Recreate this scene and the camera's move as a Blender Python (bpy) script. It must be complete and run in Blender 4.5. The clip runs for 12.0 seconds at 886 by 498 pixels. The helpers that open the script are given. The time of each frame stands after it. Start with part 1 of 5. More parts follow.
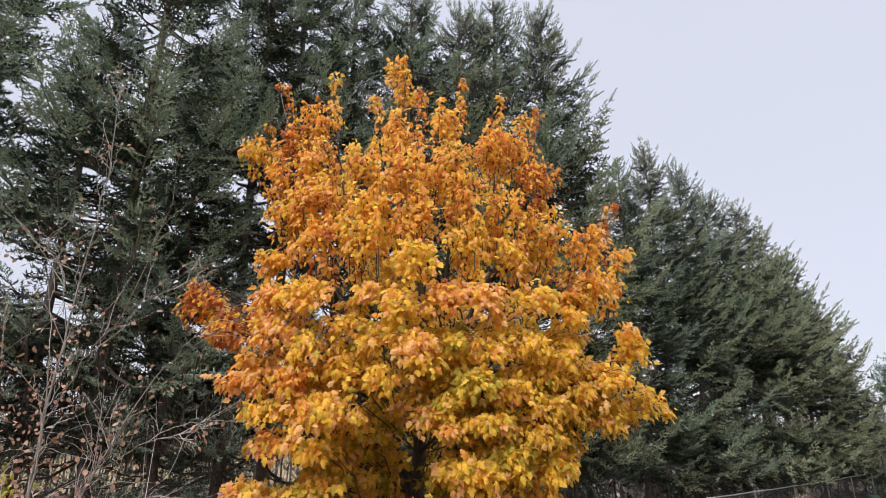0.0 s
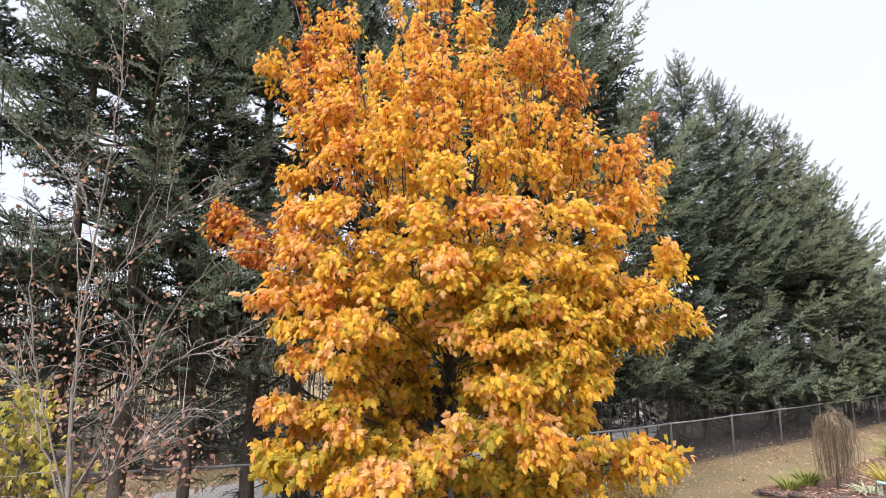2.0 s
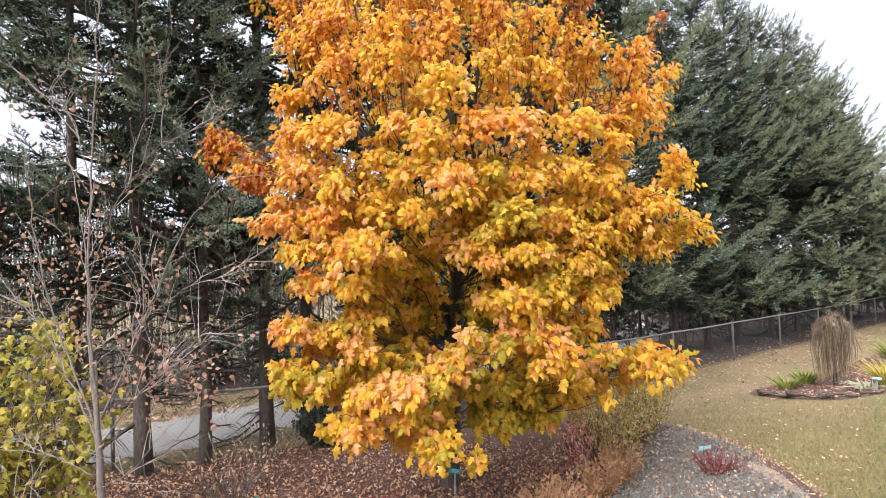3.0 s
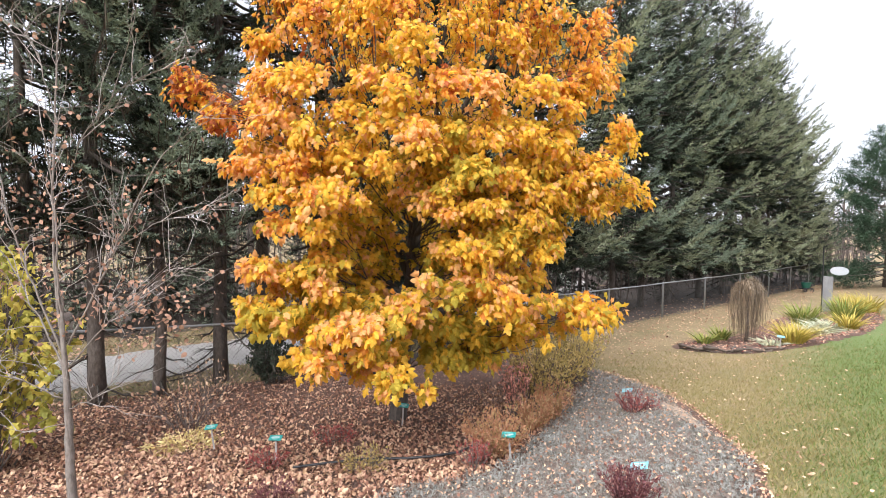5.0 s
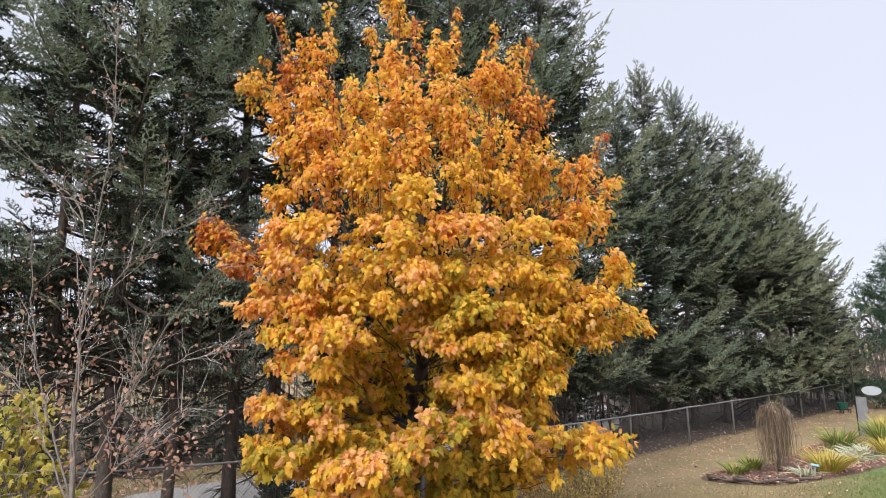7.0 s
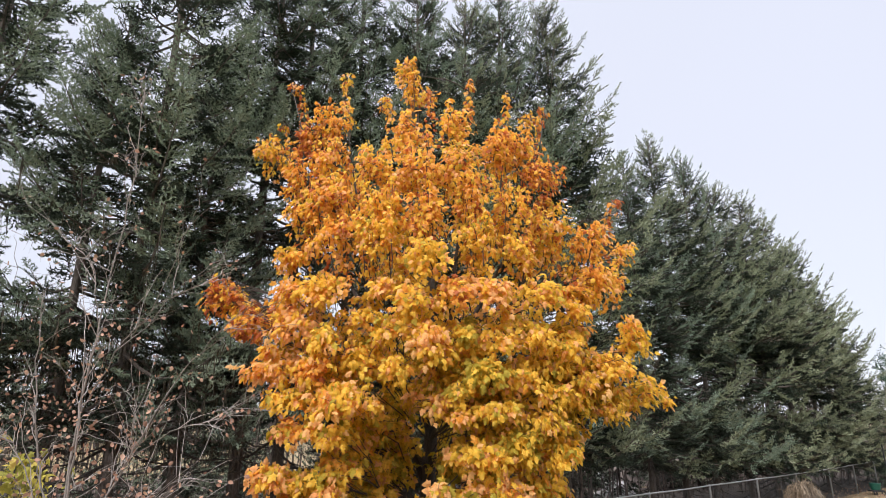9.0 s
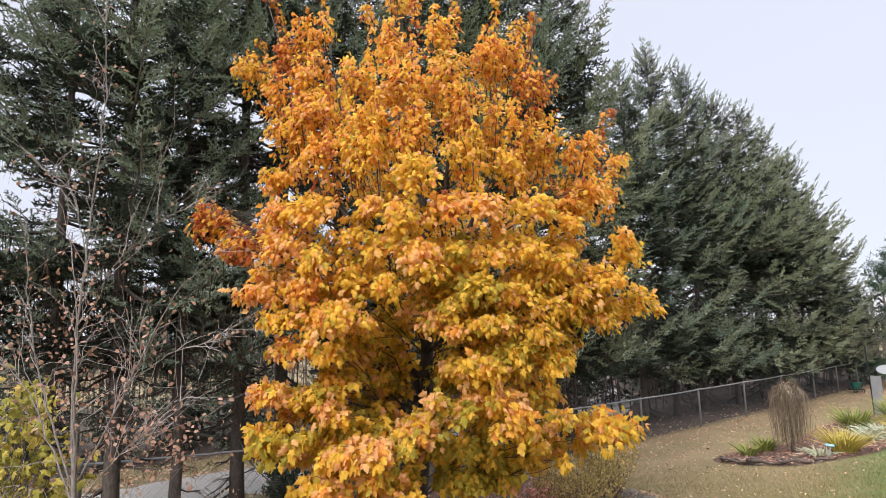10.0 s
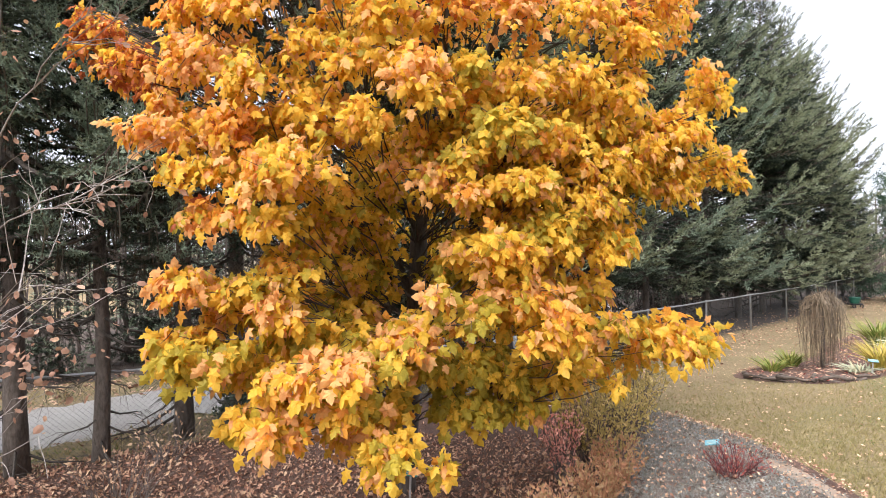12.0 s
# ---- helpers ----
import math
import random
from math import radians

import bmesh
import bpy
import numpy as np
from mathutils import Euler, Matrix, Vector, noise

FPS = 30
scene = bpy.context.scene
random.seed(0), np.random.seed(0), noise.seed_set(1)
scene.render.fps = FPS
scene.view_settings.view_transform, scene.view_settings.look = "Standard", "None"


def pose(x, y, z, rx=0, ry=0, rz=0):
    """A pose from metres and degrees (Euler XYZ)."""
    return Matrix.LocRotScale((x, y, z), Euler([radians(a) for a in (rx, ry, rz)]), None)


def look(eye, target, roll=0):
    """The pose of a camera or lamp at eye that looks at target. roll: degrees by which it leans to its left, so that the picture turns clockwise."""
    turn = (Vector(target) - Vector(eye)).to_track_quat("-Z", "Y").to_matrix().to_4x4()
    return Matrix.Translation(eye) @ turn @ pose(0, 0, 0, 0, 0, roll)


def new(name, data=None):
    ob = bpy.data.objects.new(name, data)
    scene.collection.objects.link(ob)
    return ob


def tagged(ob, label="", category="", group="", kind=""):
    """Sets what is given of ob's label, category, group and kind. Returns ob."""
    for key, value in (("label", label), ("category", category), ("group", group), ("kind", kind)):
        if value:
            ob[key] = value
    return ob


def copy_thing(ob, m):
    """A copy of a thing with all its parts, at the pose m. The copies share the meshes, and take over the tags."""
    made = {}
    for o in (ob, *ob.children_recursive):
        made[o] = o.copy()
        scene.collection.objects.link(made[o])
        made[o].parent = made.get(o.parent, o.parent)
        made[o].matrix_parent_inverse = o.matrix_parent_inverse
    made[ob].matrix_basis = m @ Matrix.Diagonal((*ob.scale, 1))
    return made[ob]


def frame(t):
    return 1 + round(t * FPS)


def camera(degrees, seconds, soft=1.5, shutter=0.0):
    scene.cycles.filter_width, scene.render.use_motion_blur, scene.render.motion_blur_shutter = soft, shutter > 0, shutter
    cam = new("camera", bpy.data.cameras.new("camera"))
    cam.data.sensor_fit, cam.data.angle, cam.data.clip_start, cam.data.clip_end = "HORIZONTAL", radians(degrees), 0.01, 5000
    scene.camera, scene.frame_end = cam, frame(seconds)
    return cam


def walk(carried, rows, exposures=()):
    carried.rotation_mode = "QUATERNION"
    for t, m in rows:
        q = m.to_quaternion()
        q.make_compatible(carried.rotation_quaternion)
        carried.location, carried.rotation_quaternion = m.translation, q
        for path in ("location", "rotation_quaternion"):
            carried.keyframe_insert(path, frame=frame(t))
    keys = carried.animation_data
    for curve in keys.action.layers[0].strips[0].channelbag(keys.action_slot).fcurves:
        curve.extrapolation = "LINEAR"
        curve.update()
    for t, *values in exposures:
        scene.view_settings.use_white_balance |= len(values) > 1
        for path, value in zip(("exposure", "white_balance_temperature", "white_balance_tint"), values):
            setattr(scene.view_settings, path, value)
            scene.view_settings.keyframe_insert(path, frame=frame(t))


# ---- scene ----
cam = camera(77.2, 12.0, soft=0.75)
PATH = [
    (0, (0.859, -0.178, 3.19), (0.466, 1.69, 3.785), 0.6),
    (0.5, (0.869, -0.164, 3.186), (0.465, 1.706, 3.769), -0.7),
    (1, (0.865, -0.134, 3.164), (0.411, 1.739, 3.7), -1.5),
    (1.5, (0.781, -0.051, 3.152), (0.28, 1.835, 3.59), -1.7),
    (2, (0.725, 0.08, 3.101), (0.243, 1.99, 3.448), 0.3),
    (2.5, (0.712, 0.193, 3.08), (0.22, 2.124, 3.25), -0.5),
    (3, (0.668, 0.138, 3.041), (0.17, 2.074, 3.118), -2.1),
    (3.2, (0.649, 0.106, 3.038), (0.148, 2.042, 3.069), -2.4),
    (4.8, (0.581, -0.257, 3.018), (0.248, 1.713, 2.92), 0.4),
    (4.9, (0.613, -0.275, 3.021), (0.288, 1.696, 2.915), 1.0),
    (5, (0.649, -0.285, 3.029), (0.328, 1.687, 2.93), 0.9),
    (5.5, (0.825, -0.312, 3.072), (0.431, 1.648, 3.132), 1.6),
    (6, (0.876, -0.492, 3.112), (0.478, 1.454, 3.343), 1.5),
    (6.5, (0.839, -0.572, 3.13), (0.472, 1.363, 3.482), 0.9),
    (6.7, (0.864, -0.568, 3.15), (0.498, 1.367, 3.499), -0.0),
    (8.3, (0.903, -0.467, 3.104), (0.456, 1.456, 3.423), 0.2),
    (8.5, (0.862, -0.462, 3.099), (0.42, 1.449, 3.492), 1.1),
    (9, (0.865, -0.492, 3.162), (0.453, 1.382, 3.727), 0.5),
    (9.5, (0.906, -0.515, 3.18), (0.525, 1.358, 3.771), 0.0),
    (9.7, (0.914, -0.483, 3.151), (0.522, 1.414, 3.649), -0.8),
    (9.9, (0.916, -0.409, 3.114), (0.516, 1.517, 3.478), -1.4),
    (10, (0.9, -0.365, 3.103), (0.488, 1.569, 3.4), -1.5),
    (10.5, (0.7, -0.039, 3.039), (0.315, 1.919, 3.168), -2.9),
    (10.7, (0.664, 0.143, 2.981), (0.316, 2.112, 3.025), -2.1),
    (11, (0.65, 0.501, 2.942), (0.274, 2.465, 2.979), -2.3),
    (11.5, (0.407, 1.018, 2.855), (-0.003, 2.975, 2.88), -0.8),
    (12, (0.281, 1.638, 2.732), (-0.074, 3.606, 2.736), -0.9),
]
EXPOSURES = [(0, 0.09), (1.0, 0.12), (1.5, 0.34), (2.0, 0.50), (3.2, 0.62), (4.8, 0.74), (5.0, 0.72), (5.5, 0.57), (6.0, 0.41), (6.7, 0.22), (8.3, 0.38), (9.0, 0.28), (9.5, 0.14), (10.0, 0.26), (10.5, 0.56), (11.0, 0.62), (12.0, 0.68)]
walk(cam, [(t, look(eye, target, roll)) for t, eye, target, roll in PATH], EXPOSURES)

# ---- world: an overcast autumn sky, brighter overhead ----
world = bpy.data.worlds.new("overcast")
scene.world = world
world.use_nodes = True
wn, wl = world.node_tree.nodes, world.node_tree.links
wn.clear()
w_out = wn.new("ShaderNodeOutputWorld")
w_bg = wn.new("ShaderNodeBackground")
w_sky = wn.new("ShaderNodeTexSky")
w_sky.sky_type = "NISHITA"
w_sky.sun_disc = False
w_sky.sun_elevation, w_sky.sun_rotation = radians(38), radians(205)
w_tc = wn.new("ShaderNodeTexCoord")
w_sep = wn.new("ShaderNodeSeparateXYZ")
w_ramp = wn.new("ShaderNodeValToRGB")
w_ramp.color_ramp.elements[0].position, w_ramp.color_ramp.elements[0].color = 0.0, (0.66, 0.68, 0.78, 1)
w_ramp.color_ramp.elements[1].position, w_ramp.color_ramp.elements[1].color = 1.0, (5.4, 5.4, 5.5, 1)
w_mid = w_ramp.color_ramp.elements.new(0.68)
w_mid.color = (0.64, 0.665, 0.775, 1)
w_scale = wn.new("ShaderNodeVectorMath")
w_scale.operation = "SCALE"
w_scale.inputs["Scale"].default_value = 0.012
w_add = wn.new("ShaderNodeVectorMath")
w_add.operation = "ADD"
w_noise = wn.new("ShaderNodeTexNoise")
w_noise.inputs["Scale"].default_value = 2.2
w_cloud = wn.new("ShaderNodeMapRange")
w_cloud.inputs["To Min"].default_value, w_cloud.inputs["To Max"].default_value = 0.97, 1.03
w_mul = wn.new("ShaderNodeVectorMath")
w_mul.operation = "SCALE"
wl.new(w_tc.outputs["Generated"], w_sep.inputs[0])
wl.new(w_sep.outputs["Z"], w_ramp.inputs[0])
wl.new(w_sky.outputs[0], w_scale.inputs[0])
wl.new(w_ramp.outputs[0], w_add.inputs[0])
wl.new(w_scale.outputs[0], w_add.inputs[1])
wl.new(w_tc.outputs["Generated"], w_noise.inputs["Vector"])
wl.new(w_noise.outputs["Fac"], w_cloud.inputs["Value"])
wl.new(w_add.outputs[0], w_mul.inputs[0])
wl.new(w_cloud.outputs[0], w_mul.inputs["Scale"])
wl.new(w_mul.outputs[0], w_bg.inputs["Color"])
w_bg.inputs["Strength"].default_value = 1.0
wl.new(w_bg.outputs[0], w_out.inputs[0])

sun = new("sun", bpy.data.lights.new("sun", "SUN"))
sun.data.energy, sun.data.angle, sun.data.color = 3.0, radians(30), (1.0, 0.985, 0.97)
sun.matrix_world = look((-6, -16, 13), (0, 0, 0))

# ---- the lie of the land: a bank that falls to a flat strip along the fence ----
N_X, N_Y, P_X, P_Y = -0.764, 0.645, 2.83, 16.18


def lie(x, y):
    """Height of the ground."""
    d = np.maximum(0.0, -((np.asarray(x, float) - P_X) * N_X + (np.asarray(y, float) - P_Y) * N_Y))
    return np.where(d < 9, 0.0185 * d * d, 1.4985 + 0.9 * (1 - np.exp(-0.37 * np.maximum(d - 9, 0) / 1.0)))


def along(s, off=0.0):
    """A place s metres along the line of the fence from its first post on the lawn, off metres behind it."""
    return P_X + 0.645 * s + N_X * off, P_Y + 0.764 * s + N_Y * off


# ---- materials ----
def nodes_of(name):
    m = bpy.data.materials.new(name)
    m.use_nodes = True
    m.node_tree.nodes.clear()
    return m, m.node_tree.nodes, m.node_tree.links


def surface(name, a, b, c=None, coarse=1.5, fine=30.0, rough=0.85, bump=0.3, metal=0.0, stretch=(1, 1, 1), spread=0.5, depth=0.01):
    """A rough surface of two or three colours, mixed at two scales, with fine relief."""
    m, n, l = nodes_of(name)
    out, bsdf = n.new("ShaderNodeOutputMaterial"), n.new("ShaderNodeBsdfPrincipled")
    tc, mp = n.new("ShaderNodeTexCoord"), n.new("ShaderNodeMapping")
    mp.inputs["Scale"].default_value = stretch
    n1, n2 = n.new("ShaderNodeTexNoise"), n.new("ShaderNodeTexNoise")
    n1.inputs["Scale"].default_value, n2.inputs["Scale"].default_value = coarse, fine
    n1.inputs["Detail"].default_value, n2.inputs["Detail"].default_value = 5, 8
    n2.inputs["Roughness"].default_value = 0.7
    r1, r2 = n.new("ShaderNodeMapRange"), n.new("ShaderNodeMapRange")
    for r in (r1, r2):
        r.inputs["From Min"].default_value, r.inputs["From Max"].default_value = 0.5 - spread * 0.35, 0.5 + spread * 0.35
    m1, m2 = n.new("ShaderNodeMix"), n.new("ShaderNodeMix")
    m1.data_type = m2.data_type = "RGBA"
    m1.inputs["A"].default_value, m1.inputs["B"].default_value = (*a, 1), (*b, 1)
    m2.inputs["B"].default_value = (*(c or tuple(0.55 * v for v in a)), 1)
    bp = n.new("ShaderNodeBump")
    bp.inputs["Strength"].default_value, bp.inputs["Distance"].default_value = bump, depth
    l.new(tc.outputs["Object"], mp.inputs[0])
    l.new(mp.outputs[0], n1.inputs["Vector"])
    l.new(mp.outputs[0], n2.inputs["Vector"])
    l.new(n1.outputs["Fac"], r1.inputs["Value"])
    l.new(n2.outputs["Fac"], r2.inputs["Value"])
    l.new(r1.outputs[0], m1.inputs["Factor"])
    l.new(m1.outputs["Result"], m2.inputs["A"])
    l.new(r2.outputs[0], m2.inputs["Factor"])
    l.new(m2.outputs["Result"], bsdf.inputs["Base Color"])
    l.new(n2.outputs["Fac"], bp.inputs["Height"])
    l.new(bp.outputs[0], bsdf.inputs["Normal"])
    bsdf.inputs["Roughness"].default_value, bsdf.inputs["Metallic"].default_value = rough, metal
    l.new(bsdf.outputs[0], out.inputs[0])
    return m


def foliage(name, colours, rough=0.55, through_light=0.35, patch=0.0, patch_scale=1.2, spec=0.25):
    """Leaves, needles or blades: a colour for each one, with its own shade, and light that comes through."""
    m, n, l = nodes_of(name)
    out, bsdf, tr, mix = (n.new("ShaderNode" + k) for k in ("OutputMaterial", "BsdfPrincipled", "BsdfTranslucent", "MixShader"))
    geo, info, add, fr = n.new("ShaderNodeNewGeometry"), n.new("ShaderNodeObjectInfo"), n.new("ShaderNodeMath"), n.new("ShaderNodeMath")
    fr.operation = "FRACT"
    tc, ns, shift = n.new("ShaderNodeTexCoord"), n.new("ShaderNodeTexNoise"), n.new("ShaderNodeMath")
    ns.inputs["Scale"].default_value = patch_scale
    shift.operation, shift.inputs[1].default_value = "MULTIPLY_ADD", patch
    pull, centre = n.new("ShaderNodeMath"), n.new("ShaderNodeMath")
    pull.operation, pull.inputs[1].default_value = "MULTIPLY", 1.0 - patch * 0.6
    centre.operation, centre.inputs[1].default_value = "SUBTRACT", 0.35
    ramp = n.new("ShaderNodeValToRGB")
    el = ramp.color_ramp.elements
    while len(el) < len(colours):
        el.new(0.5)
    for i, col in enumerate(colours):
        el[i].position, el[i].color = i / max(1, len(colours) - 1), (*col, 1)
    vein = n.new("ShaderNodeTexNoise")
    vein.inputs["Scale"].default_value = 45
    vr = n.new("ShaderNodeMapRange")
    vr.inputs["To Min"].default_value, vr.inputs["To Max"].default_value = 0.72, 1.25
    sc = n.new("ShaderNodeVectorMath")
    sc.operation = "SCALE"
    l.new(geo.outputs["Random Per Island"], add.inputs[0])
    l.new(info.outputs["Random"], add.inputs[1])
    l.new(add.outputs[0], fr.inputs[0])
    l.new(tc.outputs["Object"], ns.inputs["Vector"])
    l.new(ns.outputs["Fac"], centre.inputs[0])
    l.new(fr.outputs[0], pull.inputs[0])
    l.new(centre.outputs[0], shift.inputs[0])
    l.new(pull.outputs[0], shift.inputs[2])
    l.new(shift.outputs[0], ramp.inputs[0])
    l.new(tc.outputs["Object"], vein.inputs["Vector"])
    l.new(vein.outputs["Fac"], vr.inputs["Value"])
    l.new(ramp.outputs[0], sc.inputs[0])
    l.new(vr.outputs[0], sc.inputs["Scale"])
    l.new(sc.outputs[0], bsdf.inputs["Base Color"])
    l.new(sc.outputs[0], tr.inputs["Color"])
    bsdf.inputs["Roughness"].default_value = rough
    bsdf.inputs["Specular IOR Level"].default_value = spec
    mix.inputs[0].default_value = through_light
    l.new(bsdf.outputs[0], mix.inputs[1])
    l.new(tr.outputs[0], mix.inputs[2])
    l.new(mix.outputs[0], out.inputs[0])
    return m


M_GOLD = foliage("maple leaf gold", [(0.64, 0.40, 0.045), (0.80, 0.505, 0.058), (0.87, 0.575, 0.085), (0.87, 0.48, 0.11)], patch=0.55, patch_scale=2.2, through_light=0.58, rough=0.5, spec=0.3)
M_ORANGE = foliage("maple leaf orange", [(0.60, 0.225, 0.04), (0.77, 0.35, 0.052), (0.85, 0.45, 0.08), (0.78, 0.30, 0.09)], patch=0.55, patch_scale=2.2, through_light=0.58, rough=0.5, spec=0.3)
M_RUST = foliage("maple leaf rust", [(0.34, 0.09, 0.04), (0.52, 0.155, 0.05), (0.68, 0.26, 0.07)], patch=0.55, patch_scale=2.2, through_light=0.58, rough=0.5, spec=0.3)
M_OLIVE = foliage("maple leaf olive gold", [(0.36, 0.295, 0.042), (0.54, 0.42, 0.055), (0.72, 0.54, 0.075)], patch=0.55, patch_scale=2.2, through_light=0.58, rough=0.5, spec=0.3)
M_PEACH = foliage("maple leaf peach", [(0.80, 0.40, 0.15), (0.85, 0.50, 0.21), (0.86, 0.57, 0.20)], patch=0.55, patch_scale=2.2, through_light=0.58, rough=0.5, spec=0.3)
M_NEEDLE = foliage("spruce needles", [(0.12, 0.155, 0.105), (0.225, 0.27, 0.195), (0.38, 0.43, 0.325)], through_light=0.12, patch=0.6, patch_scale=0.6)
# dark needles: shade inside the crowns put into colour; also the dark evergreen bush
M_NEEDLE_SHADE_DARK = foliage("spruce needles darkened with painted shade", [(0.022, 0.030, 0.02), (0.042, 0.055, 0.038), (0.085, 0.105, 0.072)], through_light=0.1, patch=0.5, patch_scale=0.6)
M_NEEDLE_DRY = foliage("old spruce twigs", [(0.05, 0.042, 0.03), (0.085, 0.07, 0.05)], through_light=0.1)
M_NEEDLE_BLUE = foliage("grey green spruce needles", [(0.115, 0.155, 0.112), (0.215, 0.265, 0.195), (0.35, 0.405, 0.305)], through_light=0.12, patch=0.6, patch_scale=0.6)
M_NEEDLE_OLIVE = foliage("olive spruce needles", [(0.13, 0.15, 0.095), (0.235, 0.26, 0.165), (0.37, 0.40, 0.265)], through_light=0.12, patch=0.6, patch_scale=0.6)
M_PINE = foliage("pine needles", [(0.03, 0.06, 0.035), (0.06, 0.10, 0.06)], through_light=0.12, patch=0.4)
M_BARK_SPRUCE = surface("spruce bark", (0.125, 0.10, 0.085), (0.20, 0.165, 0.145), (0.058, 0.046, 0.038), 3, 26, 0.95, 0.9, stretch=(1, 1, 0.35), depth=0.03)
M_DEAD_WOOD = surface("dead spruce twigs", (0.055, 0.045, 0.038), (0.09, 0.075, 0.065), (0.03, 0.024, 0.02), 4, 30, 0.95, 0.3)
M_BARK_MAPLE = surface("maple bark", (0.075, 0.06, 0.052), (0.12, 0.098, 0.085), (0.04, 0.032, 0.028), 4, 40, 0.9, 0.6, stretch=(1, 1, 0.25))
M_BARK_SAPLING = surface("pale sapling bark", (0.215, 0.185, 0.165), (0.31, 0.275, 0.245), (0.115, 0.095, 0.082), 5, 40, 0.9, 0.8, stretch=(1, 1, 0.3))
M_TWIG = surface("bare twigs", (0.16, 0.125, 0.11), (0.24, 0.195, 0.18), None, 4, 30, 0.9, 0.2)
M_STRAW = foliage("straw yellow withered leaves", [(0.50, 0.38, 0.14), (0.64, 0.52, 0.24), (0.70, 0.58, 0.32)], through_light=0.2)
M_SAP_TWIG = surface("pale grey sapling twigs", (0.31, 0.27, 0.25), (0.43, 0.39, 0.37), (0.20, 0.17, 0.155), 4, 30, 0.9, 0.2)
M_TAN_LEAF = foliage("withered tan leaves", [(0.20, 0.105, 0.075), (0.36, 0.205, 0.145), (0.48, 0.30, 0.22), (0.32, 0.19, 0.09)], patch=0.3)
M_LIME_LEAF = foliage("yellow green leaves", [(0.18, 0.19, 0.04), (0.34, 0.31, 0.06), (0.55, 0.45, 0.09), (0.50, 0.34, 0.13)], patch=0.4)
M_MULCH = surface("dark bark mulch", (0.12, 0.062, 0.045), (0.19, 0.105, 0.078), (0.045, 0.025, 0.02), 2.0, 45, 0.95, 1.0, depth=0.03)
M_LITTER = foliage("fallen leaves", [(0.10, 0.047, 0.034), (0.235, 0.115, 0.078), (0.40, 0.225, 0.155), (0.55, 0.36, 0.245), (0.27, 0.115, 0.078)], through_light=0.1, patch=0.4)
M_LITTER_PALE = foliage("pale fallen leaves", [(0.3, 0.168, 0.103), (0.5, 0.317, 0.206), (0.62, 0.446, 0.304), (0.4, 0.238, 0.127)], through_light=0.1, patch=0.3)
M_COVER = foliage("grey green ground cover", [(0.24, 0.175, 0.14), (0.18, 0.18, 0.165), (0.28, 0.29, 0.275), (0.42, 0.43, 0.42)], through_light=0.1, patch=0.8, patch_scale=3.0)
M_DUFF = surface("needle litter", (0.062, 0.042, 0.032), (0.105, 0.072, 0.055), (0.03, 0.021, 0.017), 2.0, 45, 0.95, 0.8, depth=0.02)
M_SOIL = surface("grey brown soil", (0.12, 0.09, 0.075), (0.18, 0.135, 0.115), (0.06, 0.045, 0.038), 3, 40, 0.95, 0.7)
M_SAND = surface("bare sandy path edge", (0.27, 0.20, 0.15), (0.34, 0.26, 0.20), (0.19, 0.14, 0.105), 3, 60, 0.95, 0.4)
M_ROAD = surface("grey gravel road", (0.30, 0.28, 0.27), (0.38, 0.36, 0.35), (0.20, 0.19, 0.18), 1.2, 50, 0.95, 0.4)
M_DRY_STEM = foliage("dry russet stems", [(0.35, 0.165, 0.10), (0.53, 0.28, 0.165), (0.40, 0.28, 0.14), (0.64, 0.43, 0.29)], through_light=0.45, patch=0.5)
M_BRONZE_STEM = foliage("bronze green shrub leaves", [(0.32, 0.255, 0.09), (0.52, 0.40, 0.16), (0.66, 0.47, 0.23)], through_light=0.45, patch=0.5)
M_CRIMSON = foliage("crimson shrub leaves", [(0.18, 0.036, 0.034), (0.30, 0.07, 0.064), (0.38, 0.13, 0.10)], through_light=0.2)
M_SALMON = foliage("salmon shrub leaves", [(0.732, 0.3, 0.255), (0.85, 0.495, 0.405)], through_light=0.4)
M_PURPLE = foliage("dark purple barberry leaves", [(0.07, 0.025, 0.03), (0.14, 0.05, 0.055), (0.20, 0.09, 0.08)], through_light=0.15)
M_IRIS = foliage("green strap leaves", [(0.11, 0.16, 0.035), (0.20, 0.24, 0.055), (0.34, 0.30, 0.09)], through_light=0.25)
M_IRIS_GOLD = foliage("yellow strap leaves", [(0.26, 0.23, 0.045), (0.42, 0.33, 0.065), (0.50, 0.38, 0.11)], through_light=0.25)
M_HOSTA = foliage("pale collapsed leaves", [(0.30, 0.34, 0.24), (0.44, 0.46, 0.34), (0.48, 0.42, 0.26)], through_light=0.2)
M_WEEP = foliage("weeping straw twigs", [(0.10, 0.075, 0.055), (0.17, 0.125, 0.085), (0.28, 0.21, 0.15)], through_light=0.05)
M_GRASS_BLADE = foliage("lawn blades", [(0.155, 0.14, 0.05), (0.25, 0.21, 0.09), (0.37, 0.29, 0.15)], through_light=0.2, patch=0.7, patch_scale=0.35)
M_GRASS_GREEN = foliage("green lawn blades", [(0.065, 0.10, 0.022), (0.115, 0.155, 0.036), (0.19, 0.20, 0.06)], through_light=0.2, patch=0.5)
M_STEEL = surface("galvanised steel", (0.34, 0.35, 0.36), (0.44, 0.45, 0.46), (0.24, 0.24, 0.25), 6, 60, 0.5, 0.1, metal=0.7)
M_WIRE = surface("dull wire", (0.08, 0.08, 0.08), (0.13, 0.13, 0.13), None, 6, 60, 0.6, 0.1, metal=0.6)
M_TEAL = surface("teal plastic", (0.022, 0.22, 0.21), (0.03, 0.26, 0.25), (0.018, 0.18, 0.17), 8, 60, 0.4, 0.05)
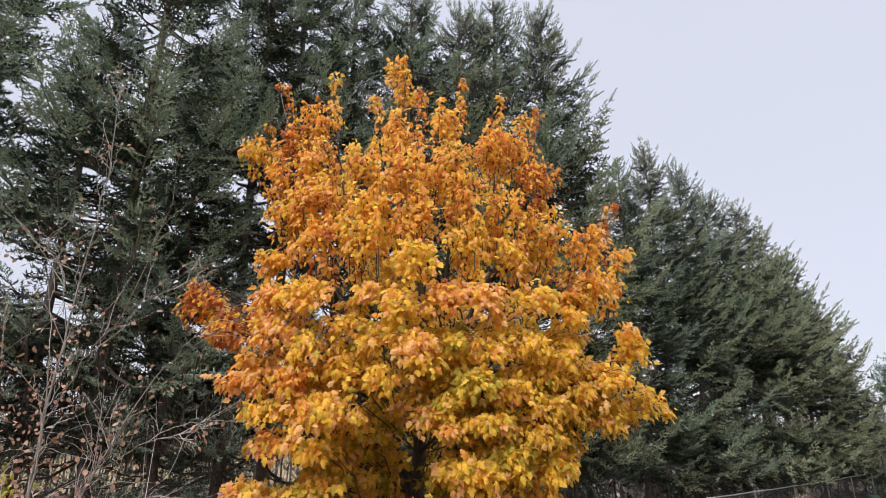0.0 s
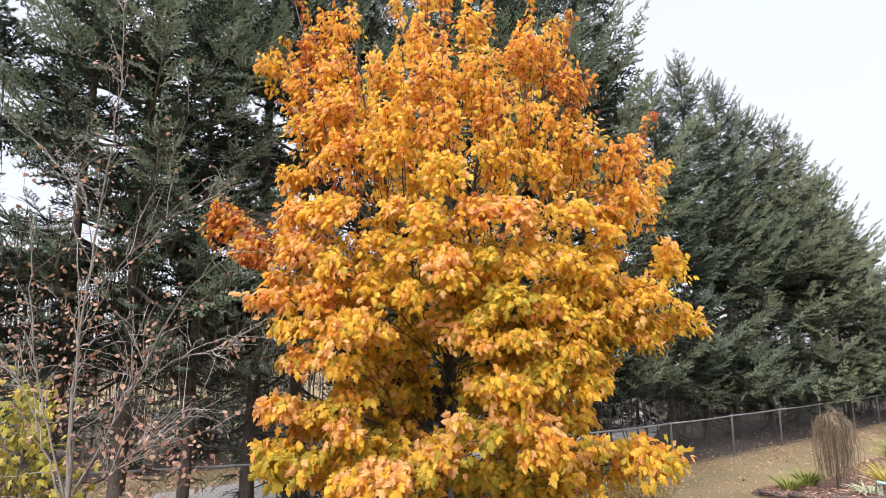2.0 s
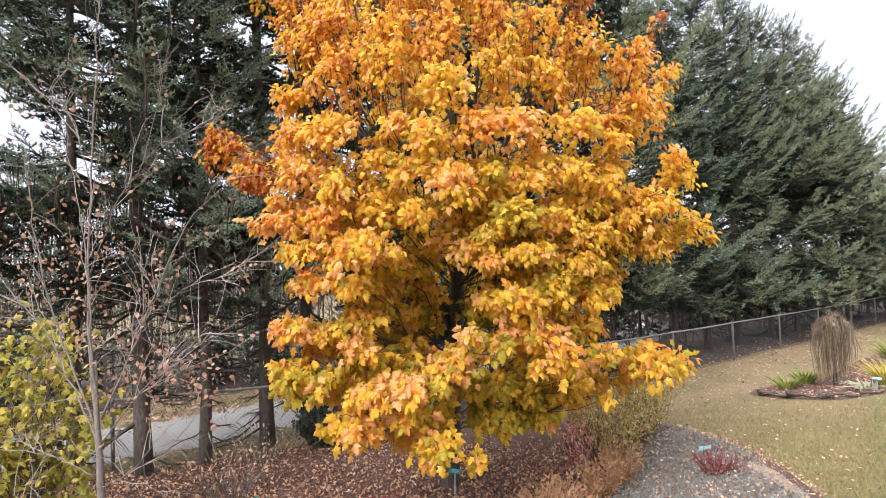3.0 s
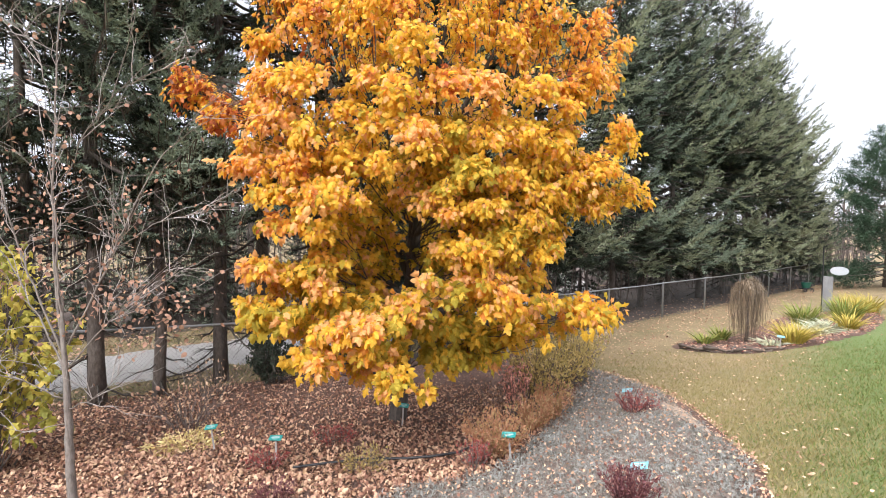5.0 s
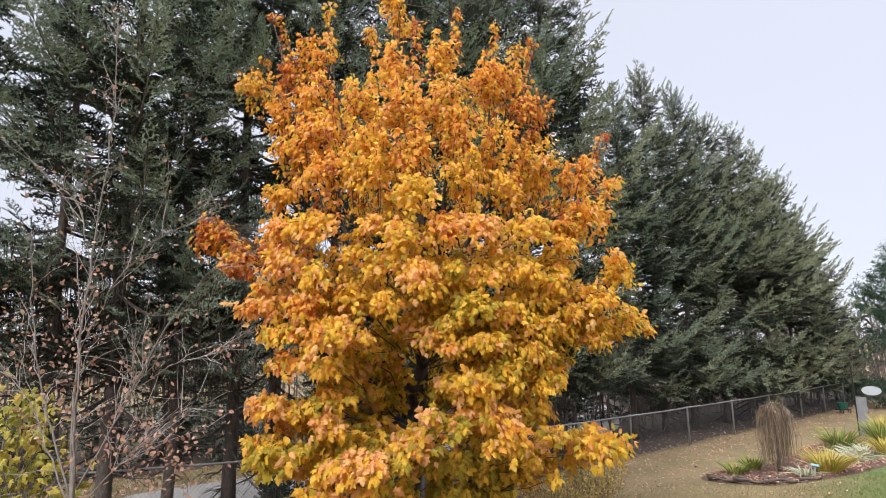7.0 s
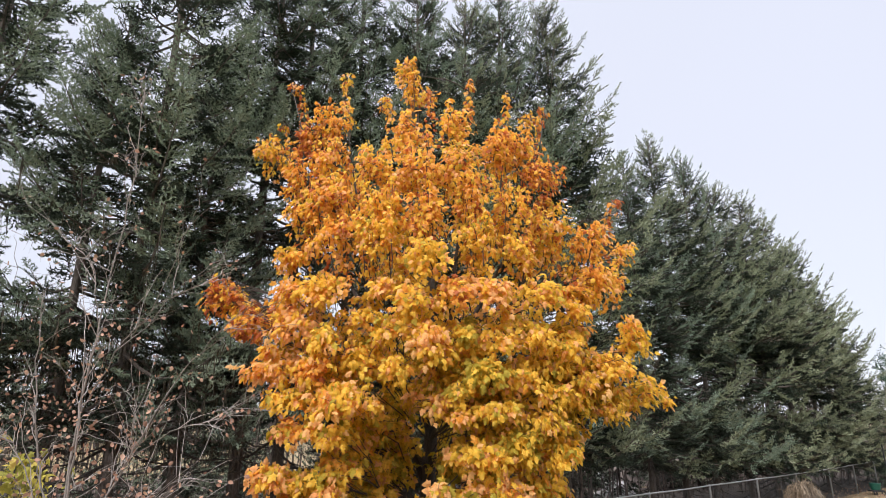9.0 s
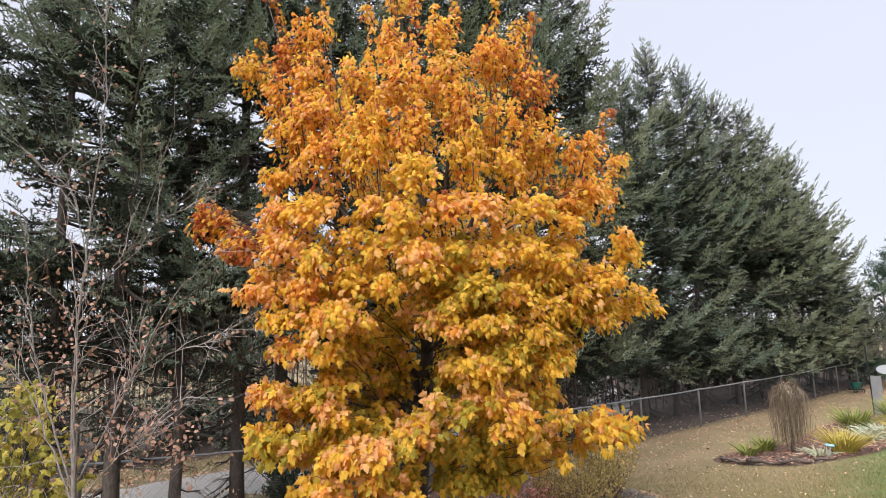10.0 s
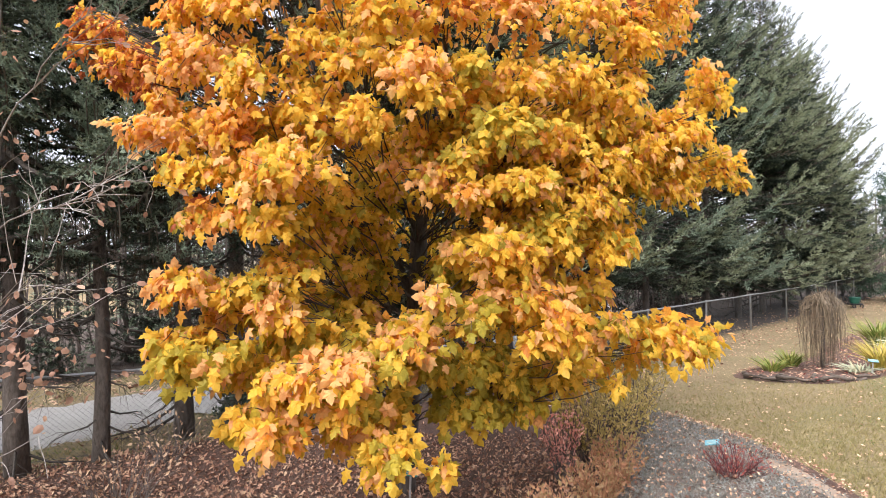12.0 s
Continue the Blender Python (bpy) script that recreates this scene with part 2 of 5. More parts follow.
M_PALE_BLUE = surface("pale blue plastic", (0.16, 0.38, 0.46), (0.20, 0.44, 0.52), None, 8, 60, 0.4, 0.05)
M_STAKE = surface("grey metal stake", (0.42, 0.40, 0.39), (0.52, 0.50, 0.48), (0.30, 0.28, 0.27), 8, 60, 0.5, 0.1, metal=0.3)
M_INK = surface("pale lettering", (0.42, 0.56, 0.54), (0.48, 0.60, 0.58), None, 8, 60, 0.6, 0.0)
M_WHITE = surface("white painted board", (0.40, 0.42, 0.46), (0.46, 0.48, 0.52), (0.34, 0.36, 0.39), 4, 50, 0.5, 0.05)
M_GREY_BOARD = surface("weathered grey board", (0.22, 0.22, 0.23), (0.30, 0.30, 0.31), None, 4, 40, 0.8, 0.2)
M_DARK_POST = surface("dark iron post", (0.04, 0.04, 0.045), (0.06, 0.06, 0.065), None, 8, 60, 0.5, 0.1, metal=0.5)
M_HOSE = surface("black rubber hose", (0.02, 0.02, 0.024), (0.035, 0.035, 0.04), None, 8, 60, 0.5, 0.1)
M_GREEN_TUB = surface("green plastic tub", (0.012, 0.085, 0.06), (0.018, 0.11, 0.075), None, 5, 60, 0.45, 0.05)
M_LOG = surface("dark weathered logs", (0.10, 0.075, 0.06), (0.19, 0.15, 0.125), (0.04, 0.03, 0.025), 4, 30, 0.95, 0.7, stretch=(0.4, 1, 1))
M_WOODS = foliage("far bare woods", [(0.07, 0.055, 0.05), (0.13, 0.105, 0.095), (0.18, 0.13, 0.10)], through_light=0.0, patch=0.5, patch_scale=0.2)
M_FAR_DARK = foliage("far evergreens", [(0.03, 0.045, 0.035), (0.06, 0.08, 0.06)], through_light=0.0, patch=0.5, patch_scale=0.2)


def lawn_material():
    """Grass that turns from straw by the fence to green on the mown lawn, mottled at two scales."""
    m = surface("lawn", (0.21, 0.152, 0.078), (0.29, 0.215, 0.12), (0.115, 0.082, 0.04), 0.9, 26, 0.95, 0.9, depth=0.03, spread=0.35)
    n, l = m.node_tree.nodes, m.node_tree.links
    bsdf = next(k for k in n if k.type == "BSDF_PRINCIPLED")
    old = bsdf.inputs["Base Color"].links[0].from_socket
    geo, dot, mr, ns, ad, mx = (n.new("ShaderNode" + k) for k in ("NewGeometry", "VectorMath", "MapRange", "TexNoise", "Math", "Mix"))
    dot.operation = "DOT_PRODUCT"
    dot.inputs[1].default_value = (0.928, -0.371, 0)
    mr.inputs["From Min"].default_value, mr.inputs["From Max"].default_value = 0.4, 1.9
    ns.inputs["Scale"].default_value = 0.8
    ad.operation, ad.inputs[1].default_value = "MULTIPLY_ADD", 1.1
    mx.data_type = "RGBA"
    mx.inputs["B"].default_value = (0.085, 0.12, 0.03, 1)
    sub = n.new("ShaderNodeMath")
    sub.operation, sub.inputs[1].default_value = "SUBTRACT", 0.5
    l.new(geo.outputs["Position"], dot.inputs[0])
    l.new(dot.outputs["Value"], mr.inputs["Value"])
    l.new(geo.outputs["Position"], ns.inputs["Vector"])
    l.new(ns.outputs["Fac"], sub.inputs[0])
    l.new(sub.outputs[0], ad.inputs[0])
    l.new(mr.outputs[0], ad.inputs[2])
    ad.use_clamp = True
    sy, far, keep = (n.new("ShaderNode" + k) for k in ("SeparateXYZ", "MapRange", "Math"))
    far.inputs["From Min"].default_value, far.inputs["From Max"].default_value = 21.0, 15.0
    keep.operation = "MULTIPLY"
    l.new(geo.outputs["Position"], sy.inputs[0])
    l.new(sy.outputs["Y"], far.inputs["Value"])
    l.new(far.outputs[0], keep.inputs[1])
    l.new(ad.outputs[0], keep.inputs[0])
    l.new(keep.outputs[0], mx.inputs["Factor"])
    l.new(old, mx.inputs["A"])
    l.new(mx.outputs["Result"], bsdf.inputs["Base Color"])
    return m


M_LAWN = lawn_material()


# ---- mesh helpers ----
class Soup:
    """Gathers triangles of several materials for one mesh."""

    def __init__(self):
        self.v, self.f, self.m, self.n = [], [], [], 0

    def add(self, v, f, slot=0):
        v, f = np.asarray(v, np.float32).reshape(-1, 3), np.asarray(f, np.int32).reshape(-1, 3)
        self.v.append(v)
        self.f.append(f + self.n)
        self.m.append(np.full(len(f), slot, np.int32))
        self.n += len(v)

    def many(self, tv, tf, turn, place, slot=0):
        """Copies of the template (tv, tf), turned by the matrices turn and set at place."""
        if len(place) == 0:
            return
        v = np.einsum("nij,kj->nki", np.asarray(turn), np.asarray(tv)) + np.asarray(place)[:, None, :]
        f = np.asarray(tf)[None] + (np.arange(len(place)) * len(tv))[:, None, None]
        self.add(v, f, slot)

    def mesh(self, name, mats, smooth=False):
        v = np.concatenate(self.v) if self.v else np.zeros((0, 3), np.float32)
        f = np.concatenate(self.f) if self.f else np.zeros((0, 3), np.int32)
        me = bpy.data.meshes.new(name)
        me.vertices.add(len(v))
        me.vertices.foreach_set("co", v.ravel())
        me.loops.add(f.size)
        me.loops.foreach_set("vertex_index", f.ravel())
        me.polygons.add(len(f))
        me.polygons.foreach_set("loop_start", np.arange(0, f.size, 3, dtype=np.int32))
        if len(f):
            me.polygons.foreach_set("material_index", np.concatenate(self.m))
            me.polygons.foreach_set("use_smooth", np.full(len(f), smooth))
        for m in mats if isinstance(mats, (list, tuple)) else [mats]:
            me.materials.append(m)
        me.update(calc_edges=True)
        return me


def part(name, what, material, parent=None, label="", smooth=False):
    """Links a Soup, a mesh or a bmesh as one object, under parent where there is one."""
    if isinstance(what, Soup):
        me = what.mesh(name, material, smooth)
    elif isinstance(what, bmesh.types.BMesh):
        me = bpy.data.meshes.new(name)
        what.to_mesh(me)
        what.free()
        me.materials.append(material)
        for p in me.polygons:
            p.use_smooth = smooth
    else:
        me = what
    ob = new(name, me)
    if parent:
        ob.parent = parent
    return tagged(ob, label)


def thing(name, place, label, category, group="", kind="", turn=0.0):
    ob = new(name)
    ob.empty_display_size = 0.2
    ob.matrix_basis = pose(*place, 0, 0, turn)
    return tagged(ob, label, category, group, kind)


def tube(points, radii, sides=6):
    """A tapered round stem through the points; returns vertices and triangles."""
    p = np.asarray(points, float)
    r = np.broadcast_to(np.asarray(radii, float), (len(p),))
    t = np.gradient(p, axis=0)
    t /= np.linalg.norm(t, axis=1)[:, None] + 1e-9
    ref = np.array([0.0, 0.0, 1.0]) if abs(t[0, 2]) < 0.9 else np.array([1.0, 0.0, 0.0])
    a = np.cross(t, ref)
    a /= np.linalg.norm(a, axis=1)[:, None] + 1e-9
    b = np.cross(t, a)
    ang = np.arange(sides) * 2 * np.pi / sides
    ring = p[:, None] + r[:, None, None] * (np.cos(ang)[None, :, None] * a[:, None] + np.sin(ang)[None, :, None] * b[:, None])
    f = []
    for i in range(len(p) - 1):
        for j in range(sides):
            k = (j + 1) % sides
            q = (i * sides + j, i * sides + k, (i + 1) * sides + k, (i + 1) * sides + j)
            f += [(q[0], q[1], q[2]), (q[0], q[2], q[3])]
    last = (len(p) - 1) * sides
    f += [(last, last + j, last + j + 1) for j in range(1, sides - 1)]
    f += [(0, j + 1, j) for j in range(1, sides - 1)]
    return ring.reshape(-1, 3), f


def bend(a, b, sag=0.0, wob=0.0, n=7, rng=np.random):
    """A bent line from a to b; sag lifts (or lowers) its middle."""
    a, b = np.asarray(a, float), np.asarray(b, float)
    s = np.linspace(0, 1, n)[:, None]
    p = a + (b - a) * s
    p[:, 2] += sag * np.sin(np.pi * s[:, 0])
    p[1:-1] += rng.normal(0, wob, (n - 2, 3))
    return p


def box(v0, v1, bevel=0.0):
    bm = bmesh.new()
    bmesh.ops.create_cube(bm, size=1)
    c, d = [(p + q) / 2 for p, q in zip(v0, v1)], [q - p for p, q in zip(v0, v1)]
    for v in bm.verts:
        v.co = Vector((c[0] + v.co.x * d[0], c[1] + v.co.y * d[1], c[2] + v.co.z * d[2]))
    if bevel:
        bmesh.ops.bevel(bm, geom=bm.edges[:], offset=bevel, segments=2, affect="EDGES")
    return bm


def frames(x_axis, up):
    """Turning matrices whose columns are the axis, its side and its normal."""
    x = x_axis / (np.linalg.norm(x_axis, axis=1)[:, None] + 1e-9)
    y = np.cross(up, x)
    y /= np.linalg.norm(y, axis=1)[:, None] + 1e-9
    return np.stack([x, y, np.cross(x, y)], axis=2)


def inside(x, y, poly):
    """Which of the places lie in the outline poly."""
    x, y, res = np.asarray(x), np.asarray(y), np.zeros(np.shape(x), bool)
    j = len(poly) - 1
    for i in range(len(poly)):
        (xi, yi), (xj, yj) = poly[i], poly[j]
        res ^= ((yi > y) != (yj > y)) & (x < (xj - xi) * (y - yi) / (yj - yi + 1e-12) + xi)
        j = i
    return res


def smooth_outline(pts, n=8):
    """A closed outline through pts, rounded."""
    p = np.asarray(pts, float)
    k = len(p)
    res = []
    for i in range(k):
        a, b, c, d = p[i - 1], p[i], p[(i + 1) % k], p[(i + 2) % k]
        for t in np.arange(n) / n:
            res.append(0.5 * (2 * b + (c - a) * t + (2 * a - 5 * b + 4 * c - d) * t * t + (3 * b - a - 3 * c + d) * t ** 3))
    return [tuple(q) for q in res]


# ---- ground, beds, road ----
def ground_sheet():
    """One sheet from underfoot to the horizon, fine near by and coarse far off."""
    near = np.arange(-14, 40.01, 0.4)
    xs = np.concatenate([[-3000, -900, -300, -120, -60, -30, -20], near, [44, 52, 70, 120, 300, 900, 3000]])
    ys = np.concatenate([[-3000, -900, -300, -120, -60, -30, -20], near, [44, 52, 70, 120, 300, 900, 3000]])
    X, Y = np.meshgrid(xs, ys, indexing="ij")
    Z = lie(X, Y)
    for i in np.ndindex(X.shape):
        if abs(X[i]) < 45 and abs(Y[i]) < 45:
            Z[i] += 0.025 * noise.noise((X[i] * 0.7, Y[i] * 0.7, 0.3))
    n, m = X.shape
    i, j = np.meshgrid(np.arange(n - 1), np.arange(m - 1), indexing="ij")
    a = (i * m + j).ravel()
    f = np.concatenate([np.stack([a, a + m, a + m + 1], 1), np.stack([a, a + m + 1, a + 1], 1)])
    s = Soup()
    s.add(np.stack([X.ravel(), Y.ravel(), Z.ravel()], 1), f)
    return part("ground", s, M_LAWN, smooth=True)


def land(x, y):
    """Height of the ground sheet with its small unevenness."""
    return float(lie(x, y)) + 0.025 * noise.noise((x * 0.7, y * 0.7, 0.3))


tagged(ground_sheet(), "straw-coloured autumn lawn turning green on the bank", "lawn", kind="structure")


def overlay(name, outline, material, lift, label, category, step=0.22, rough=0.02):
    """A bed or path that lies on the ground inside an outline, its rim sunk into the soil."""
    P = np.asarray(outline)
    x0, y0 = P.min(0)
    x1, y1 = P.max(0)
    bm = bmesh.new()
    xs, ys = np.arange(x0, x1 + step, step), np.arange(y0, y1 + step, step)
    X, Y = np.meshgrid(xs, ys, indexing="ij")
    ins = inside(X, Y, outline)
    ring = np.vstack([P, P[:1]])
    dist = np.full(X.shape, 9.0)
    for (ax, ay), (bx, by) in zip(ring[:-1], ring[1:]):
        dx, dy = bx - ax, by - ay
        t = np.clip(((X - ax) * dx + (Y - ay) * dy) / (dx * dx + dy * dy + 1e-9), 0, 1)
        dist = np.minimum(dist, np.hypot(X - ax - t * dx, Y - ay - t * dy))
    dist = np.where(ins, dist, -dist)
    vs = {}
    for i in range(len(xs)):
        for j in range(len(ys)):
            if dist[i, j] > -step * 0.75:
                x, y = X[i, j], Y[i, j]
                up = lift * min(1.0, max(-1.0, dist[i, j] / 0.25))
                vs[i, j] = bm.verts.new((x, y, land(x, y) + up + rough * max(0, min(1, dist[i, j])) * noise.noise((x * 3, y * 3, 1.7))))
    for (i, j) in list(vs):
        q = [vs.get(k) for k in ((i, j), (i + 1, j), (i + 1, j + 1), (i, j + 1))]
        if all(q):
            bm.faces.new(q)
    return tagged(part(name, bm, material, smooth=True), label, category, kind="structure")


BED = smooth_outline([(-13, 3.0), (-9.2, 5.6), (-6.9, 7.3), (-5.2, 8.5), (-3.5, 10.0), (-1.2, 12.0), (0.6, 12.6), (1.7, 11.3), (2.4, 9.9), (2.72, 8.8), (2.78, 7.5),
                      (2.76, 6.3), (2.66, 5.0), (2.42, 4.0), (2.0, 3.0), (0.6, 2.6), (-3, 2.0), (-8, 1.2), (-12, 1.0)])
COVER = smooth_outline([(-0.6, 4.7), (0.2, 5.1), (0.75, 6.4), (1.1, 7.6), (1.45, 9.2), (1.75, 10.6), (2.2, 10.0), (2.58, 8.7), (2.62, 7.4), (2.62, 6.2), (2.55, 5.0), (2.3, 4.0), (1.8, 3.1), (0.4, 3.0), (-0.6, 3.6)])
EDGE = smooth_outline([(2.36, 7.7), (2.60, 8.1), (2.70, 7.5), (2.71, 6.8), (2.68, 6.2), (2.60, 5.9), (2.50, 6.2), (2.42, 6.9)])
ISLAND = smooth_outline([(3.95, 13.5), (4.6, 12.5), (5.3, 12.1), (6.4, 12.5), (7.6, 13.2), (8.6, 14.2), (10.6, 17.3), (10.9, 19.2), (9.8, 19.9), (8.0, 18.2), (6.3, 15.6), (4.9, 14.6)])
ROAD = [(*along(s, o + 0.05 * max(0.0, s) ** 2),) for o, ss in ((2.35, np.arange(-34, 20, 1.0)), (4.9, np.arange(20, -34, -1.0))) for s in ss]
VERGE = [(*along(s, o),) for o, ss in ((0.25, np.arange(-4, 36, 2.0)), (6.5, np.arange(36, 3, -2.0)), (1.0, np.arange(2, -20, -2.0)), (0.6, np.arange(-20, -4, 2.0))) for s in ss]
overlay("bed_mulch", BED, M_MULCH, 0.03, "dark bark mulch bed strewn with fallen leaves", "garden bed")
overlay("bed_soil", COVER, M_SOIL, 0.055, "grey brown soil under low ground cover", "garden bed")
overlay("bed_edge", EDGE, M_SAND, 0.075, "bare sandy strip along the bed's rim", "path edge", step=0.08, rough=0.01)
overlay("verge", VERGE, M_DUFF, 0.012, "brown needle litter under the spruces along the fence", "ground", step=0.3, rough=0.02)
overlay("woods_floor", [(*along(q, o),) for o, r in ((6.6, np.arange(-34, 40, 2.0)), (22, np.arange(40, -34, -2.0))) for q in r], M_DUFF, 0.015, "brown leaf-strewn floor of the woods beyond the road", "ground", step=0.8, rough=0.0)
overlay("island_bed", ISLAND, M_MULCH, 0.05, "mulched island bed in the lawn", "garden bed")
overlay("road", ROAD, M_ROAD, 0.02, "grey gravel road behind the wire fence", "road", step=0.5, rough=0.0)


# ---- spruces ----
def sprig_template(rng, needles=9, thick=0.20, wide=0.055):
    """A bristly twig of unit length along x."""
    v, f = [], []
    for i in range(needles):
        u = 0.02 + 0.86 * i / needles
        a = i * 2.4 + rng.uniform(-0.4, 0.4)
        side = np.array([0, np.cos(a), np.sin(a)])
        tip = np.array([u + 0.20, 0, 0]) + side * thick * (1.0 - 0.5 * u)
        k = len(v)
        v += [np.array([u - wide, 0, 0]), np.array([u + wide * 1.3, 0, 0]) + side * 0.02, tip]
        f.append((k, k + 1, k + 2))
    k = len(v)
    v += [np.array([0.3, 0.02, 0]), np.array([0.3, -0.02, 0.01]), np.array([1.08, 0, 0])]
    f.append((k, k + 1, k + 2))
    return np.array(v), np.array(f)


def frond_template(rng, count=8, fat=0.040, length=0.36, needles=3):
    """A branchlet of unit length along x: needle-clad shoots that stand off it on both sides, and one at its end."""
    v, f = [], []
    for i in range(count):
        u = 0.10 + 0.72 * i / (count - 1)
        w = 1 if i % 2 else -1
        d = np.array([0.80, w * rng.uniform(0.55, 0.85), rng.uniform(-0.10, 0.30)]) if i < count - 1 else np.array([1.0, 0, 0.08])
        d = d / np.linalg.norm(d)
        p = np.array([u - 0.04, 0, 0])
        ln = length * rng.uniform(0.8, 1.15) * (1.12 - 0.5 * u)
        a = np.cross(d, (0.1, 0.1, 1.0))
        a /= np.linalg.norm(a)
        b = np.cross(d, a)
        for side in (a, b * 0.8):
            for j, t in enumerate((0.0, 0.27, 0.54)):
                w = fat * rng.uniform(1.3, 2.2) * (1 if j % 2 else -1)
                k = len(v)
                v += [p + d * ln * t - side * w * 0.35, p + d * ln * (t + 0.30) - side * w * 0.30, p + d * ln * (t + 0.46) + side * w]
                f.append((k, k + 1, k + 2))
        for j in range(needles):
            t, w = 0.25 + 0.75 * (j + 0.5) / needles, rng.uniform(0, 6.28)
            q = p + d * ln * t
            side = a * np.cos(w) + b * np.sin(w)
            m = len(v)
            v += [q - d * 0.025, q + d * 0.020, q + d * 0.06 + side * fat * 1.8]
            f.append((m, m + 1, m + 2))
    k = len(v)
    v += [np.array([-0.05, 0.014, 0]), np.array([-0.05, -0.014, 0]), np.array([0.8, 0, 0])]
    f.append((k, k + 1, k + 2))
    return np.array(v), np.array(f)


def spruce(name, seed, height, reach, bare, gap, long, low_droop, ragged, tone, label, tier=1.0, shoots=8, needles=3, fat=0.040):
    """A spruce: tapered trunk and tiers of limbs with upturned ends, each limb a plume of paired branchlets."""
    rng = np.random.default_rng(seed)
    base = thing(name, (0, 0, 0), label, "spruce tree")
    s = Soup()
    n = 16
    zz = np.linspace(-0.15, height, n)
    wob = np.cumsum(rng.normal(0, 0.015, (n, 2)), 0)
    rad = 0.106 * (height / 14) ** 0.5 * (1 - zz.clip(0) / height) ** 0.8 + 0.012
    rad[0] *= 1.22
    rad[1] *= 1.05
    axis = np.stack([wob[:, 0], wob[:, 1], zz], 1)
    s.add(*tube(axis, rad, 9))
    part("trunk", s, M_BARK_SPRUCE, base, smooth=True)
    limbs, crown, dead = Soup(), Soup(), Soup()
    sprays = [frond_template(rng, shoots, fat, 0.36, needles) for _ in range(4)]
    P, D, S, K = [], [], [], []
    z = min(0.4, bare * 0.35)
    while z < height - 0.25:
        k = z / height
        live = z > bare
        for _ in range((rng.integers(7, 10) if bare < 2.0 and height > 12 else rng.integers(5, 8)) if live else rng.integers(2, 5) if z < 1.7 else rng.integers(4, 8)):
            if live and ragged >= 0.5 and 0.28 < k < 0.42 and rng.random() < 0.55:
                continue
            az = rng.uniform(0, 2 * np.pi)
            zj = z + rng.uniform(-0.15, 0.15)
            full = reach * min(1.0, (1 - zj / height) * 1.75 + 0.03) ** 0.8 * (1.0 if k > 0.25 else 0.8 + 0.8 * k)
            L = max(0.20, full * rng.uniform(1 - ragged, 1.08))
            if not live:
                L *= rng.uniform(0.3, 0.75)
            rise = np.interp(k, [0, 0.35, 0.75, 1.0], [-low_droop, -0.08, 0.28, 1.1]) + rng.normal(0, 0.06)
            out = np.array([np.cos(az), np.sin(az), 0])
            side = np.array([-np.sin(az), np.cos(az), 0])
            ss = np.linspace(0, 1, 6)
            curve = rise * ss + (0.24 if live else 0.0) * ss ** 3 - 0.12 * np.sin(np.pi * ss)
            start = np.array([np.interp(zj, zz, axis[:, 0]), np.interp(zj, zz, axis[:, 1]), zj])
            line = start + L * (out[None] * ss[:, None] + np.array([0, 0, 1.0])[None] * curve[:, None]) + side * np.cumsum(rng.normal(0, 0.03, 6))[:, None] * L * 0.5
            r0 = 0.011 + 0.011 * L
            (limbs if live else dead).add(*tube(line[::1 if live else 2], np.linspace(r0, 0.004, 6)[::1 if live else 2], 4))
            if not live:
                for _ in range(int(10 * L) + 4):
                    t = rng.uniform(0.2, 1)
                    q = start + L * out * t + np.array([0, 0, np.interp(t, ss, curve) * L])
                    d = out * rng.uniform(0, 0.7) + side * rng.choice([-1, 1]) * rng.uniform(0.4, 1) + np.array([0, 0, rng.uniform(-0.7, 0.1)])
                    dead.add(*tube(np.stack([q, q + d * 0.18, q + d * 0.36 + np.array([0, 0, -0.08])]), [0.005, 0.003, 0.0015], 3))
                continue
            if k < 0.45 and bare > 2.0:
                m = int(16 * L)
                t = rng.uniform(0.15, 1.0, m)
                q = np.stack([np.interp(t, ss, line[:, c]) for c in range(3)], 1)
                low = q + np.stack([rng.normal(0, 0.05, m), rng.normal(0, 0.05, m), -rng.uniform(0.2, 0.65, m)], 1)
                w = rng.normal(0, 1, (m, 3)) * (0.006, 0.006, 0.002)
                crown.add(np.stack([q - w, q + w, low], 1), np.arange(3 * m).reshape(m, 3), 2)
            # pairs of branchlets along the limb, shorter towards its end, and one that ends it
            t = np.arange(0.22 + 0.2 * rng.random(), 0.99, gap / L)
            t = np.concatenate([np.repeat(t, 2), [0.93]])
            m = len(t)
            t[:-1] += rng.normal(0, 0.25 * gap / L, m - 1)
            t = t.clip(0.15, 1.0)
            w = np.where(np.arange(m) % 2, 1.0, -1.0) * rng.uniform(0.75, 1.2, m)
            w[-1] = 0.0
            ln = np.minimum(long, 0.17 + 0.46 * L * (1.03 - t)) * rng.uniform(0.75, 1.15, m)
            ln[-1] = min(long, 0.20 + 0.12 * L)
            pos = np.stack([np.interp(t, ss, line[:, c]) for c in range(3)], 1)
            tangent = np.stack([np.interp(t, (ss[:-1] + ss[1:]) / 2, np.diff(line[:, c]) * 5 / L) for c in range(3)], 1)
            d = tangent * rng.uniform(0.5, 0.9, m)[:, None] + side[None] * (0.78 * w)[:, None]
            d[:, 2] += np.where(w == 0, 0.12, -0.16) + rng.normal(0, 0.24, m)
            P.append(pos)
            D.append(d)
            S.append(ln)
            # branchlets near the trunk take the dark needles, as painted shade; outer ones stay light
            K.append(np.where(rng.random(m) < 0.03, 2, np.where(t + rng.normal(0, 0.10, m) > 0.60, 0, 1)))
